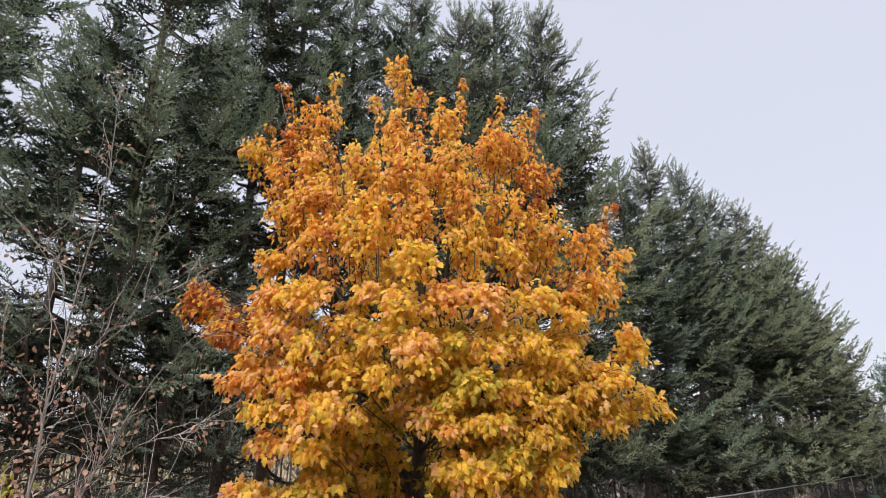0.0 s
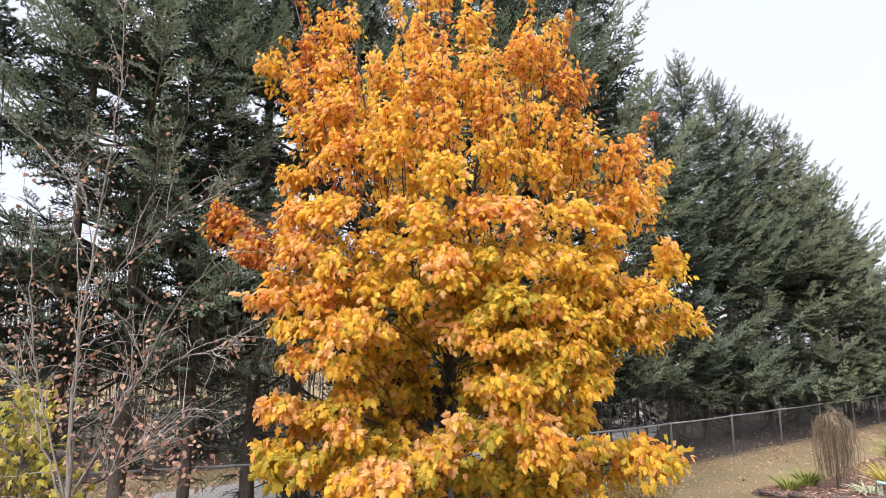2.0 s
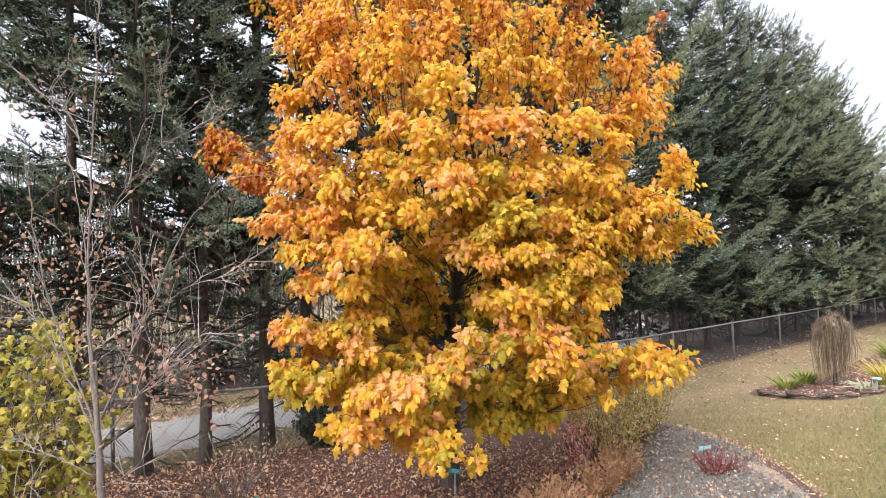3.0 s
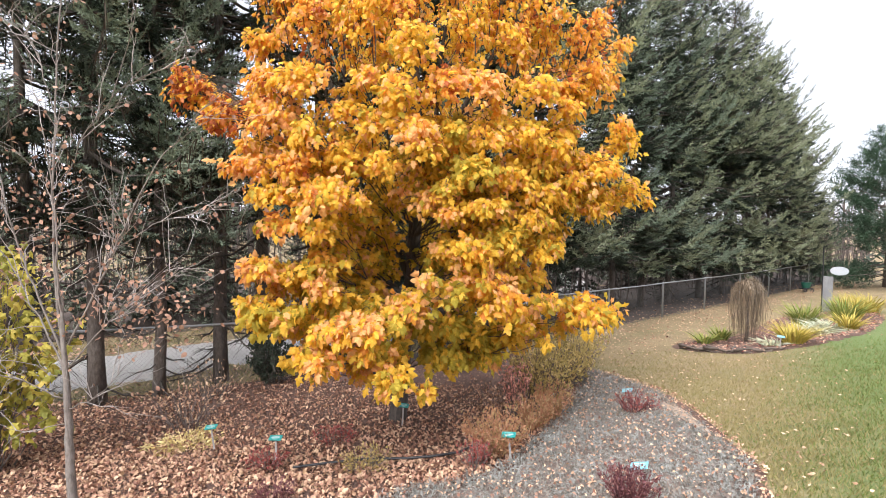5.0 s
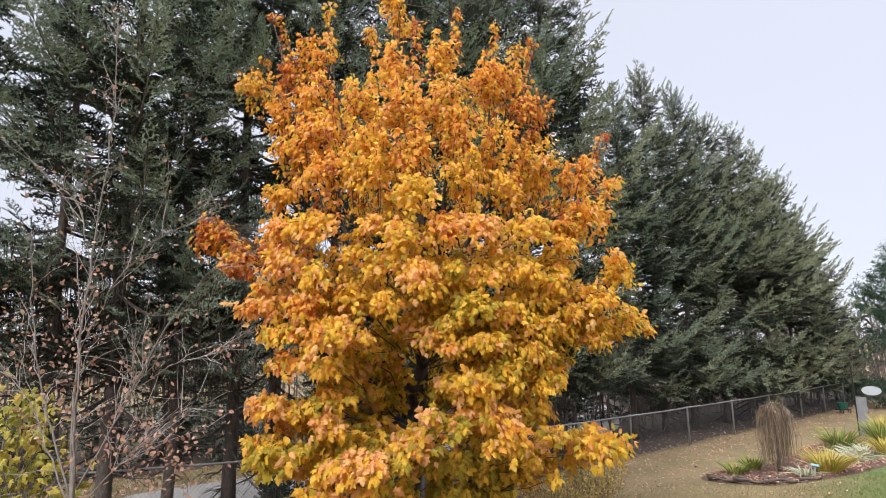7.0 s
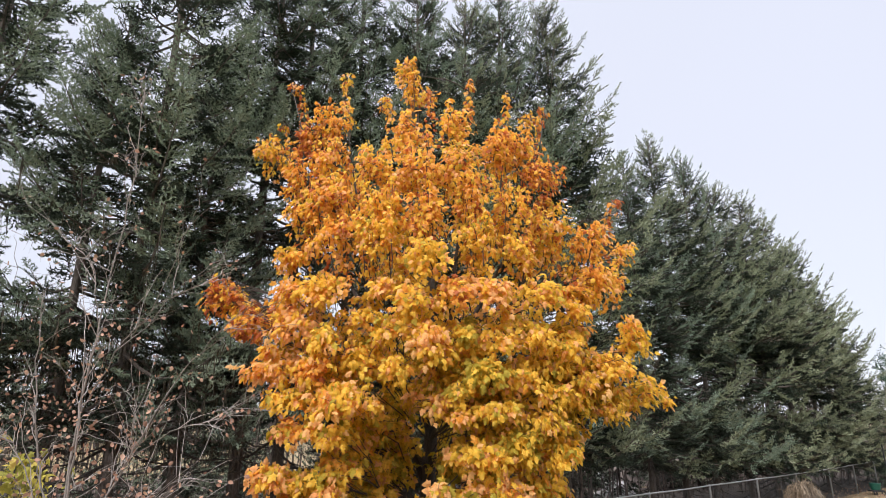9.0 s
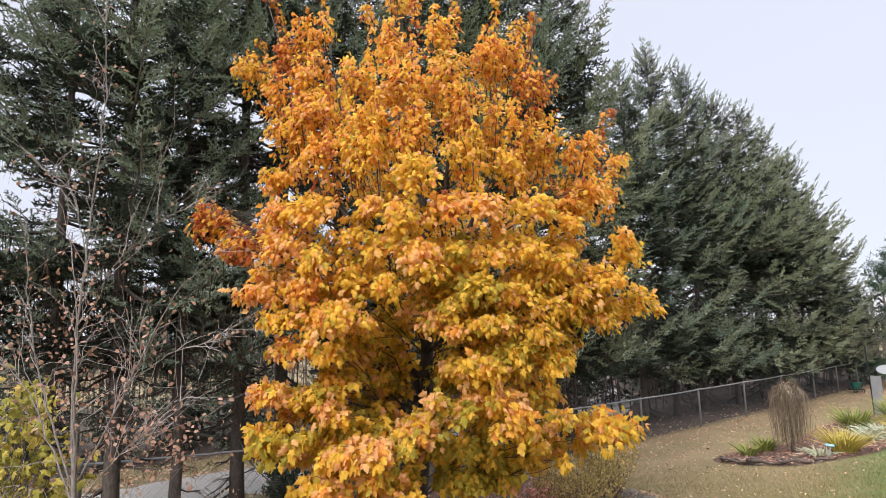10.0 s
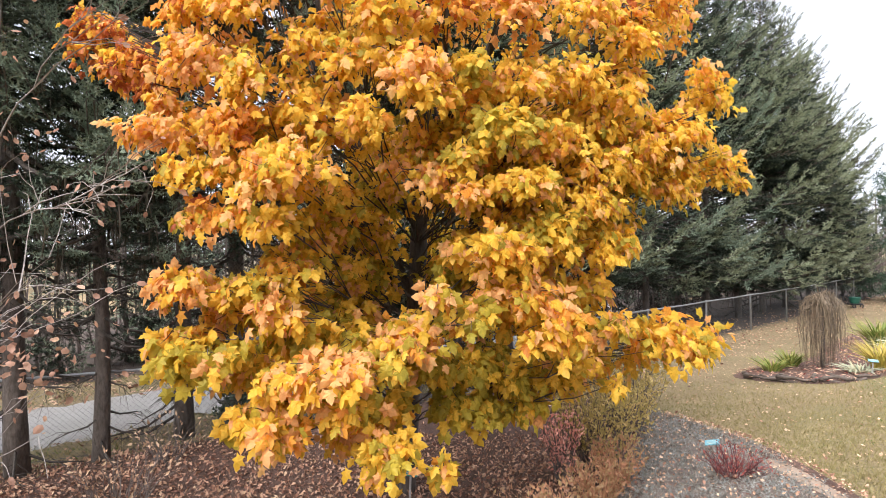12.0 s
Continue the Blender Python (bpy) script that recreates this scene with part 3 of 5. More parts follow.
        z += rng.uniform(0.20, 0.34) * tier * (0.8 + 0.4 * (1 - k)) if live else rng.uniform(0.25, 0.5)
    P.append(axis[-1:] - (0, 0, 0.25))
    D.append(np.array([(0.02, 0, 1.0)]))
    S.append(np.array([0.6]))
    K.append(np.array([0]))
    P, D, S, K = (np.concatenate(q) for q in (P, D, S, K))
    R = frames(D, rng.normal(0, 0.45, D.shape) + (0, 0, 1.0)) * S[:, None, None]
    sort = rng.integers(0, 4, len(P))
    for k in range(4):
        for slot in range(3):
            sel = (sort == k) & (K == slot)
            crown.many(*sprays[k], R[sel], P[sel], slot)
    tagged(part("limb_wood", limbs, M_BARK_SPRUCE, base), kind="stuff")
    tagged(part("dead_wood", dead, M_DEAD_WOOD, base, "bare grey dead lower branches"), kind="stuff")
    tagged(part("crown", crown, [tone, M_NEEDLE_SHADE_DARK, M_NEEDLE_DRY], base), kind="stuff")
    return base


OPEN = "tall dark green spruce with a bare lower trunk beside the fence"
FULL = "dense grey-green spruce with drooping boughs behind the fence"
SPRUCES = [
    spruce("spruce_tree", 11, 14.5, 2.5, 3.2, 0.135, 0.50, 0.34, 0.5, M_NEEDLE, OPEN, 1.55, 7, 3, 0.058),
    spruce("spruce_tree", 12, 15.0, 2.4, 3.6, 0.135, 0.50, 0.36, 0.5, M_NEEDLE, OPEN, 1.55, 7, 3, 0.058),
    spruce("spruce_tree", 13, 14.0, 2.6, 1.9, 0.17, 0.60, 0.34, 0.50, M_NEEDLE_BLUE, FULL, 1.25, 6, 0, 0.064),
    spruce("spruce_tree", 14, 13.5, 2.65, 1.8, 0.17, 0.60, 0.30, 0.50, M_NEEDLE_OLIVE, FULL, 1.25, 6, 0, 0.064),
    spruce("spruce_tree", 15, 11.0, 3.3, 0.6, 0.7, 1.3, 0.30, 0.35, M_NEEDLE, "dark spruce in the woods beyond the road", 1.9, 4, 0, 0.13),
    spruce("spruce_tree", 16, 9.4, 1.75, 2.6, 0.15, 0.44, 0.25, 0.35, M_NEEDLE_BLUE, "younger grey-green spruce with a pointed top beside the fence", 1.0, 7, 2, 0.055),
    spruce("spruce_tree", 17, 13.0, 3.5, 1.7, 0.27, 0.80, 0.30, 0.50, M_NEEDLE_OLIVE, FULL, 1.35, 6, 0, 0.08),
]
for k, tree in enumerate(SPRUCES):
    tagged(tree, group="spruces beyond the road" if k == 4 else "row of spruces along the fence")
used = set()


def plant_spruce(kind, x, y, height, turn):
    src = SPRUCES[kind]
    size = height / (14.5, 15.0, 14.0, 13.5, 11.0, 9.4, 13.0)[kind]
    m = pose(x, y, float(lie(x, y)), 0, 0, turn) @ Matrix.Diagonal((size, size, size, 1))
    if kind in used:
        copy_thing(src, m)
    else:
        used.add(kind)
        src.matrix_basis = m


plant_spruce(5, -5.53, 8.07, 9.4, 20)
plant_spruce(1, -5.00, 9.10, 15.2, 140)
plant_spruce(0, -6.17, 7.46, 15.0, 250)
plant_spruce(5, -6.99, 7.02, 10.4, 160)
plant_spruce(0, -4.55, 9.75, 14.8, 320)
plant_spruce(1, -8.4, 5.9, 15.0, 200)
plant_spruce(0, -10.2, 5.0, 14.0, 100)
plant_spruce(1, -3.9, 11.0, 15.0, 280)
plant_spruce(2, -2.9, 12.3, 15.4, 30)
plant_spruce(3, -1.7, 13.9, 15.6, 100)
plant_spruce(2, -0.6, 15.3, 15.2, 210)
plant_spruce(3, 0.75, 16.75, 15.0, 330)
plant_spruce(2, 3.3, 19.4, 11.3, 75)
plant_spruce(3, 4.6, 21.0, 12.0, 160)
plant_spruce(2, 5.9, 22.5, 12.3, 300)
plant_spruce(6, 7.5, 24.3, 12.8, 15)
plant_spruce(6, 9.0, 26.1, 13.0, 130)
plant_spruce(6, 10.6, 28.0, 12.4, 260)
plant_spruce(6, 12.3, 29.9, 11.6, 5)
plant_spruce(6, 14.0, 31.9, 9.2, 200)
plant_spruce(6, 15.6, 33.8, 6.8, 90)

for k, (s, o, h) in enumerate(((-24, 8.5, 10), (-20, 10.5, 11), (-16.5, 8.0, 9.5), (-13, 10.5, 11), (-10, 8.6, 10), (-7, 11, 11.5), (-4, 8.4, 10), (-1, 10.5, 10.5), (3, 8.2, 9), (4.5, 6.0, 8), (8, 8.5, 9), (6.5, 5.6, 8), (10.5, 5.8, 8), (13, 8.4, 8.5), (12.5, 5.6, 7.5), (15.5, 5.8, 8), (18, 8.8, 8), (21, 7.2, 7.5), (24, 8.0, 7))):
    plant_spruce(4, *along(s, o), h * (0.70 if s < 0 else 1.0), 67 * k)
for k, (s, o) in enumerate(((-22, 7.4), (-18, 7.6), (-14.6, 7.2), (-11.5, 7.5), (-8.6, 7.3), (-5.6, 7.5), (-2.6, 7.3), (-25, 10), (-9, 9.5), (-15, 9.5))):
    plant_spruce(4, *along(s, o), 5.4 + 0.5 * (k % 3), 49 * k)


# ---- the maple ----
def maple_leaf():
    """A five-lobed leaf of unit length along x, folded along its midrib, its lobes pointed and drooping."""
    half = [(-0.06, 0.30), (0.16, 0.25), (0.44, 0.50), (0.50, 0.26), (0.70, 0.24)]
    v = [(0.0, 0, 0.0), (1.0, 0.03, -0.34), (0.38, 0, 0.02)]
    v += [(x, y, -0.42 * abs(y) - 0.26 * x * x + 0.05 * (i % 2)) for i, (x, y) in enumerate(half)] + [(x, -y, -0.30 * abs(y) - 0.22 * x * x - 0.05 * (i % 2)) for i, (x, y) in enumerate(half)]
    k = len(half)
    f = [(2, 0, 3)] + [(2, 3 + i, 4 + i) for i in range(k - 1)] + [(2, 2 + k, 1)]
    f += [(2, 3 + k, 0)] + [(2, 4 + k + i, 3 + k + i) for i in range(k - 1)] + [(2, 1, 2 + 2 * k)]
    return np.array(v), np.array(f)


LEAF_V, LEAF_F = maple_leaf()
SLIM_V = np.array([(0, 0, 0), (0.35, 0.24, -0.06), (1, 0, -0.12), (0.35, -0.24, -0.06), (0.4, 0, 0.03)])
SLIM_F = np.array([(4, 0, 1), (4, 1, 2), (4, 2, 3), (4, 3, 0)])
MAPLE_X, MAPLE_Y, MAPLE_Z = -1.24, 7.45, float(lie(-1.24, 7.45))
mrng = np.random.default_rng(5)
maple = thing("maple_tree", (MAPLE_X, MAPLE_Y, MAPLE_Z), "young maple in golden orange autumn leaf standing in mulch", "maple tree")
LEAVES = []
BOUGHS = []
TINTS = []


def to_maple(p):
    return np.asarray(p, float) - (MAPLE_X, MAPLE_Y, MAPLE_Z)


def bough(x, y, z, r, h, tint, full=1.0):
    """One leafy bough: flat sprays of drooping leaves within r metres to the sides and h up and down."""
    if 0.11 <= r and full == 1.0:
        r, h = (1.25 * r, 1.2 * h) if x > 1.15 and z < 4.6 else (r, h)
    BOUGHS.append((x, y, z, r, h))
    TINTS.append(tint)
    if z > 5.0 and full == 1.0:
        for _ in range(1 if r < 0.2 else 4):
            spire(x + mrng.uniform(-0.8, 0.8) * (r - 0.05), y + mrng.uniform(-0.6, 0.6) * r, z + h * mrng.uniform(0.5, 1.0) + (0.12 * mrng.random() if r > 0.2 else 0.0), 0.85 if r < 0.2 else mrng.uniform(0.45, 0.8), tint)
        full = 0.55 if r > 0.2 else 0.2
    c = np.array([x, y, z])
    away = c - (MAPLE_X + 0.3, MAPLE_Y - 0.2, max(1.5, z - 0.7))
    away /= np.linalg.norm(away) + 1e-9
    n = int(LEAVES_PER_M2 * full * np.pi * r * (0.6 * h + 0.4 * r)) + 10
    sprays = max(2, n // 9)
    u = mrng.normal(0, 1, (sprays, 3)) + away * 0.5 + np.array([0, 0, 0.25])
    u /= np.linalg.norm(u, axis=1)[:, None]
    mid = c + u * mrng.uniform(0.35, 1.0, sprays)[:, None] * (max(0.03, r - 0.06), max(0.03, 0.9 * r - 0.05), max(0.02, h - 0.05))
    lay = u * 0.35 + away * 0.40 + np.array([0, 0, 0.75]) + mrng.normal(0, 0.25, (sprays, 3))
    own = mrng.integers(0, sprays, n)
    a, q = mrng.uniform(0, 2 * np.pi, n), np.sqrt(mrng.random(n))
    F = frames(mrng.normal(0, 1, (sprays, 3)), lay)[own]
    wide = mrng.uniform(0.07, 0.16, sprays)[own] * (0.7 + r) * (1.0 if r > 0.2 else 0.55)
    flatways = F[:, :, 0] * np.cos(a)[:, None] + F[:, :, 1] * np.sin(a)[:, None]
    pos = mid[own] + flatways * (q * wide)[:, None] + F[:, :, 2] * mrng.normal(0, 0.03, n)[:, None]
    pos[:, 2] -= 0.4 * wide * q * q
    tip = flatways * (0.25 + 0.45 * q)[:, None] + away * 0.25 + mrng.normal(0, 0.32, (n, 3))
    tip[:, 2] -= 0.60
    up = F[:, :, 2] * 0.5 + away * 0.5 + mrng.normal(0, 0.32, (n, 3))
    size = mrng.uniform(0.050, 0.092, n) * np.interp(z, (2.2, 3.2, 4.2, 5.2), (1.25, 1.0, 1.0, 0.85))
    odds = {"rust": (0.1, 0.35, 0.5, 0.0, 0.05), "orange": (0.36, 0.38, 0.08, 0.02, 0.16), "peach": (0.34, 0.10, 0.0, 0.0, 0.56), "olive": (0.38, 0.0, 0.0, 0.62, 0.0), "gold": (0.64, 0.10, 0.0, 0.10, 0.16)}[tint]
    odds = np.array(odds) / sum(odds)
    if z > 5.2:
        odds = odds * 0.7 + np.array((0.15, 0.55, 0.22, 0.0, 0.08)) * 0.3
    if z < 3.4:
        odds = odds * 0.78 + np.array((0.46, 0.0, 0.0, 0.32, 0.22)) * 0.22
    slot = np.where(mrng.random(n) < 0.45, mrng.choice(5, sprays, p=odds)[own], mrng.choice(5, n, p=odds))
    LEAVES.append((pos, tip, up, size, slot))


def spire(x, y, z, length, tint):
    """One rising shoot, its leaves hanging along it, thicker towards its foot."""
    n = int(70 * length) + 8
    t = mrng.random(n) ** 0.8
    lean = np.array([(MAPLE_X + 0.3 - x) * 0.10, (MAPLE_Y - 0.2 - y) * 0.10, -1.0]) * length
    a = mrng.uniform(0, 2 * np.pi, n)
    out = np.stack([np.cos(a), np.sin(a), np.zeros(n)], 1)
    pos = np.array([x, y, z]) + lean * t[:, None] + out * ((0.02 + 0.12 * t) * np.sqrt(mrng.random(n)))[:, None]
    tip = out * 0.55 + mrng.normal(0, 0.3, (n, 3)) - (0, 0, 0.55)
    up = out * 0.6 + mrng.normal(0, 0.35, (n, 3)) + (0, 0, 0.55)
    odds = {"rust": (0.10, 0.35, 0.50, 0.0, 0.05), "orange": (0.26, 0.50, 0.12, 0.0, 0.12), "gold": (0.50, 0.34, 0.06, 0.0, 0.10)}.get(tint, (0.40, 0.40, 0.08, 0.0, 0.12))
    LEAVES.append((pos, tip, up, mrng.uniform(0.045, 0.085, n), mrng.choice(5, n, p=odds)))
    SHOOTS.append((np.array([x, y, z]) + lean * 1.25, np.array([x, y, z - 0.03])))


SHOOTS = []
LEAVES_PER_M2 = 1080
# the boughs that face the lawn, from the spires of the crown down to the skirt
bough(-3.56, 7.35, 8.50, 0.15, 0.29, "rust")
bough(-1.32, 6.67, 8.18, 0.25, 0.22, "gold")
bough(-2.28, 6.66, 7.99, 0.17, 0.34, "gold")
bough(-0.33, 6.72, 7.79, 0.11, 0.30, "orange")
bough(0.18, 7.04, 7.76, 0.11, 0.19, "gold")
bough(-3.54, 7.08, 7.72, 0.09, 0.09, "gold")
bough(-0.92, 6.51, 7.69, 0.11, 0.08, "rust")
bough(0.70, 7.35, 7.59, 0.14, 0.25, "rust")
bough(-1.50, 6.30, 7.43, 0.17, 0.24, "gold")
bough(-3.58, 6.83, 7.17, 0.34, 0.25, "gold")
bough(-2.34, 6.27, 7.12, 0.32, 0.44, "orange")
bough(-2.65, 6.24, 6.93, 0.24, 0.30, "rust")
bough(-0.46, 6.23, 6.92, 0.31, 0.35, "gold")
bough(-1.08, 6.08, 6.86, 0.30, 0.35, "orange")
bough(0.35, 6.67, 6.75, 0.32, 0.29, "orange")
bough(0.10, 6.40, 6.58, 0.33, 0.38, "orange")
bough(-2.03, 5.80, 6.34, 0.34, 0.37, "orange")
bough(0.68, 6.67, 6.31, 0.35, 0.32, "rust")
bough(-0.33, 5.95, 6.27, 0.34, 0.40, "gold")
bough(-1.40, 5.66, 6.19, 0.35, 0.39, "gold")
bough(-2.45, 5.75, 6.13, 0.32, 0.33, "orange")
bough(-0.83, 5.70, 6.08, 0.34, 0.40, "orange")
bough(1.69, 7.35, 5.94, 0.13, 0.22, "rust")
bough(-0.17, 5.80, 5.73, 0.34, 0.37, "orange")
bough(-1.84, 5.46, 5.67, 0.34, 0.35, "orange")
bough(0.31, 6.06, 5.60, 0.28, 0.35, "gold")
bough(0.67, 6.32, 5.58, 0.19, 0.23, "orange")
bough(-2.22, 5.43, 5.49, 0.26, 0.24, "gold")
bough(-1.24, 5.34, 5.43, 0.34, 0.37, "gold")
bough(1.27, 6.74, 5.37, 0.30, 0.27, "orange")
bough(0.83, 6.35, 5.36, 0.27, 0.25, "gold")
bough(-0.66, 5.40, 5.36, 0.33, 0.38, "orange")
bough(1.66, 7.02, 5.17, 0.18, 0.24, "orange")
bough(-0.07, 5.59, 5.10, 0.29, 0.29, "gold")
bough(-1.72, 5.20, 5.08, 0.33, 0.32, "orange")
bough(-1.12, 5.21, 5.04, 0.33, 0.31, "gold")
bough(0.38, 5.89, 5.03, 0.26, 0.24, "gold")
bough(-2.21, 5.20, 4.84, 0.22, 0.22, "orange")
bough(1.27, 6.55, 4.80, 0.32, 0.27, "orange")
bough(-0.54, 5.23, 4.78, 0.31, 0.32, "gold")
bough(-3.30, 5.59, 4.54, 0.25, 0.27, "rust")
bough(0.58, 5.88, 4.48, 0.32, 0.22, "gold")
bough(-1.65, 5.01, 4.45, 0.32, 0.21, "gold")
bough(-1.00, 5.07, 4.45, 0.18, 0.11, "peach")
bough(0.14, 5.54, 4.43, 0.32, 0.22, "peach")
bough(-2.10, 5.06, 4.42, 0.26, 0.17, "orange")
bough(-0.28, 5.27, 4.40, 0.23, 0.20, "orange")
bough(0.94, 6.11, 4.32, 0.24, 0.17, "gold")
bough(-0.69, 5.07, 4.30, 0.29, 0.22, "gold")
bough(-2.72, 5.17, 4.09, 0.20, 0.13, "rust")
bough(1.67, 6.79, 4.07, 0.22, 0.28, "gold")
bough(-2.02, 5.02, 4.05, 0.30, 0.20, "peach")
bough(0.51, 5.78, 3.99, 0.28, 0.18, "gold")
bough(-0.95, 5.03, 3.98, 0.20, 0.15, "gold")
bough(-0.19, 5.30, 3.93, 0.19, 0.17, "olive")
bough(-0.59, 5.09, 3.92, 0.28, 0.22, "peach")
bough(-1.58, 4.96, 3.90, 0.27, 0.16, "gold")
bough(0.12, 5.50, 3.89, 0.25, 0.18, "gold")
bough(0.85, 6.04, 3.85, 0.25, 0.16, "gold")
bough(-2.26, 5.05, 3.79, 0.18, 0.11, "orange")
bough(-0.43, 5.15, 3.79, 0.21, 0.15, "gold")
bough(1.34, 6.47, 3.69, 0.28, 0.19, "gold")
bough(-1.69, 4.98, 3.60, 0.28, 0.19, "orange")
bough(-0.81, 5.05, 3.60, 0.21, 0.14, "gold")
bough(-0.00, 5.42, 3.58, 0.30, 0.18, "olive")
bough(-2.26, 5.05, 3.56, 0.36, 0.15, "peach")
bough(1.03, 6.18, 3.52, 0.28, 0.20, "gold")
bough(0.34, 5.65, 3.52, 0.29, 0.19, "gold")
bough(1.78, 6.90, 3.44, 0.25, 0.17, "gold")
bough(-0.21, 5.29, 3.37, 0.20, 0.13, "olive")
bough(0.69, 5.92, 3.36, 0.27, 0.19, "gold")
bough(2.10, 7.20, 3.32, 0.09, 0.09, "orange")
bough(-1.95, 5.01, 3.29, 0.32, 0.14, "gold")
bough(-1.33, 4.97, 3.28, 0.42, 0.28, "gold")
bough(1.33, 6.47, 3.22, 0.17, 0.12, "gold")
bough(0.17, 5.53, 3.18, 0.33, 0.13, "gold")
bough(-0.20, 5.29, 3.11, 0.18, 0.10, "peach")
bough(0.58, 5.83, 3.10, 0.27, 0.14, "gold")
bough(-1.87, 5.00, 3.00, 0.28, 0.10, "orange")
bough(-1.42, 4.96, 2.96, 0.24, 0.10, "gold")
bough(0.35, 5.66, 2.91, 0.30, 0.13, "olive")
bough(0.92, 6.09, 2.80, 0.09, 0.05, "orange")
bough(0.75, 5.96, 2.77, 0.27, 0.22, "gold")
bough(-0.01, 5.41, 2.74, 0.30, 0.22, "gold")
bough(0.36, 5.67, 2.73, 0.20, 0.10, "gold")
bough(-2.08, 5.03, 2.55, 0.31, 0.15, "peach")
bough(-1.56, 4.96, 2.54, 0.14, 0.07, "olive")
bough(-1.78, 4.99, 2.47, 0.16, 0.07, "gold")
bough(-0.39, 5.17, 2.45, 0.14, 0.12, "peach")
bough(0.18, 5.54, 2.44, 0.32, 0.08, "peach")
bough(-1.48, 4.96, 2.38, 0.20, 0.14, "peach")
bough(-1.30, 4.98, 2.32, 0.10, 0.06, "gold")
bough(-0.15, 5.33, 2.30, 0.19, 0.17, "olive")
bough(0.30, 5.62, 2.18, 0.35, 0.21, "gold")
bough(-2.14, 5.03, 2.18, 0.26, 0.10, "gold")
bough(0.77, 5.98, 2.17, 0.20, 0.11, "gold")
bough(-1.93, 5.01, 2.08, 0.39, 0.16, "olive")
bough(1.22, 6.37, 2.02, 0.36, 0.18, "gold")
bough(-1.05, 5.02, 1.97, 0.40, 0.15, "peach")
bough(-1.42, 4.97, 1.92, 0.19, 0.12, "gold")
bough(0.55, 5.82, 1.90, 0.18, 0.07, "gold")
bough(-0.62, 5.95, 1.85, 0.23, 0.18, "olive")
bough(-0.28, 6.11, 1.82, 0.25, 0.20, "olive")
bough(-1.00, 5.06, 1.71, 0.20, 0.12, "gold")
bough(0.03, 6.33, 1.69, 0.23, 0.16, "olive")
bough(0.81, 6.05, 1.69, 0.10, 0.06, "gold")
bough(-1.47, 5.01, 1.66, 0.37, 0.18, "gold")
bough(-1.83, 5.05, 1.57, 0.07, 0.05, "olive")
bough(-0.39, 6.09, 1.48, 0.32, 0.17, "olive")
bough(-0.74, 5.14, 1.41, 0.25, 0.21, "gold")
bough(0.14, 6.45, 1.40, 0.19, 0.20, "olive")
bough(-0.39, 5.26, 1.28, 0.09, 0.15, "gold")
bough(0.93, 6.25, 4.06, 0.24, 0.18, "gold")
bough(1.22, 6.51, 3.70, 0.25, 0.19, "gold")
bough(0.94, 6.26, 3.28, 0.24, 0.16, "gold")
bough(1.02, 6.40, 4.59, 0.26, 0.18, "orange")
bough(0.68, 6.06, 3.68, 0.25, 0.19, "gold")
bough(1.35, 6.63, 3.40, 0.24, 0.16, "gold")
bough(0.90, 6.23, 3.35, 0.19, 0.16, "gold")
bough(0.71, 6.08, 3.03, 0.19, 0.13, "gold")
bough(-1.03, 6.32, 3.30, 0.18, 0.20, "gold")
bough(-1.28, 6.28, 2.86, 0.18, 0.17, "olive")
bough(-1.70, 6.28, 2.61, 0.18, 0.13, "olive")
bough(-1.43, 6.26, 2.37, 0.18, 0.13, "olive")
bough(-1.19, 6.30, 2.02, 0.17, 0.13, "olive")
# sparse boughs close before the trunk
bough(-1.27, 5.73, 2.93, 0.17, 0.13, "olive", 0.6)
bough(-1.45, 5.71, 2.80, 0.17, 0.13, "olive", 0.6)
bough(-1.19, 5.75, 2.62, 0.17, 0.13, "gold", 0.6)
bough(-1.33, 5.73, 2.30, 0.17, 0.13, "olive", 0.6)
bough(-1.44, 5.71, 3.29, 0.17, 0.13, "gold", 0.6)
bough(-0.57, 5.84, 3.49, 0.17, 0.13, "gold", 0.6)
bough(-0.41, 5.91, 3.23, 0.17, 0.13, "olive", 0.6)
bough(-0.32, 5.96, 3.54, 0.17, 0.13, "gold", 0.6)
bough(-0.91, 5.15, 1.89, 0.15, 0.09, "peach", 0.8)
bough(-0.72, 5.17, 1.97, 0.15, 0.09, "olive", 0.8)
# the rust-coloured bough that stands out beside the spruces
for t in np.linspace(0, 1, 7):
    bough(-3.45 + 0.95 * t + mrng.normal(0, 0.05), 5.65 - 0.45 * t, 4.78 - 0.75 * t + mrng.normal(0, 0.07), 0.14, 0.13, "rust", 0.42)
# smaller boughs that close the gaps between neighbours, a little deeper in the crown
FRONT = list(BOUGHS)
for i, p in enumerate(FRONT):
    for q in FRONT[:i]:
        gap = np.linalg.norm(np.subtract(p[:3], q[:3]))
        if 0.25 < gap < 0.85 and gap > 0.5 * (p[3] + q[3]) and min(p[3], q[3]) > 0.09 and mrng.random() < (0.45 if p[2] < 4.5 else 0.6):
            x, y, z = (np.array(p[:3]) + q[:3]) / 2
            bough(x, y + mrng.uniform(0.2, 0.75), z - 0.05, 0.42 * gap, 0.12 + 0.1 * mrng.random(), TINTS[i] if mrng.random() < 0.7 else "olive" if z < 2.3 else "gold", 0.42)
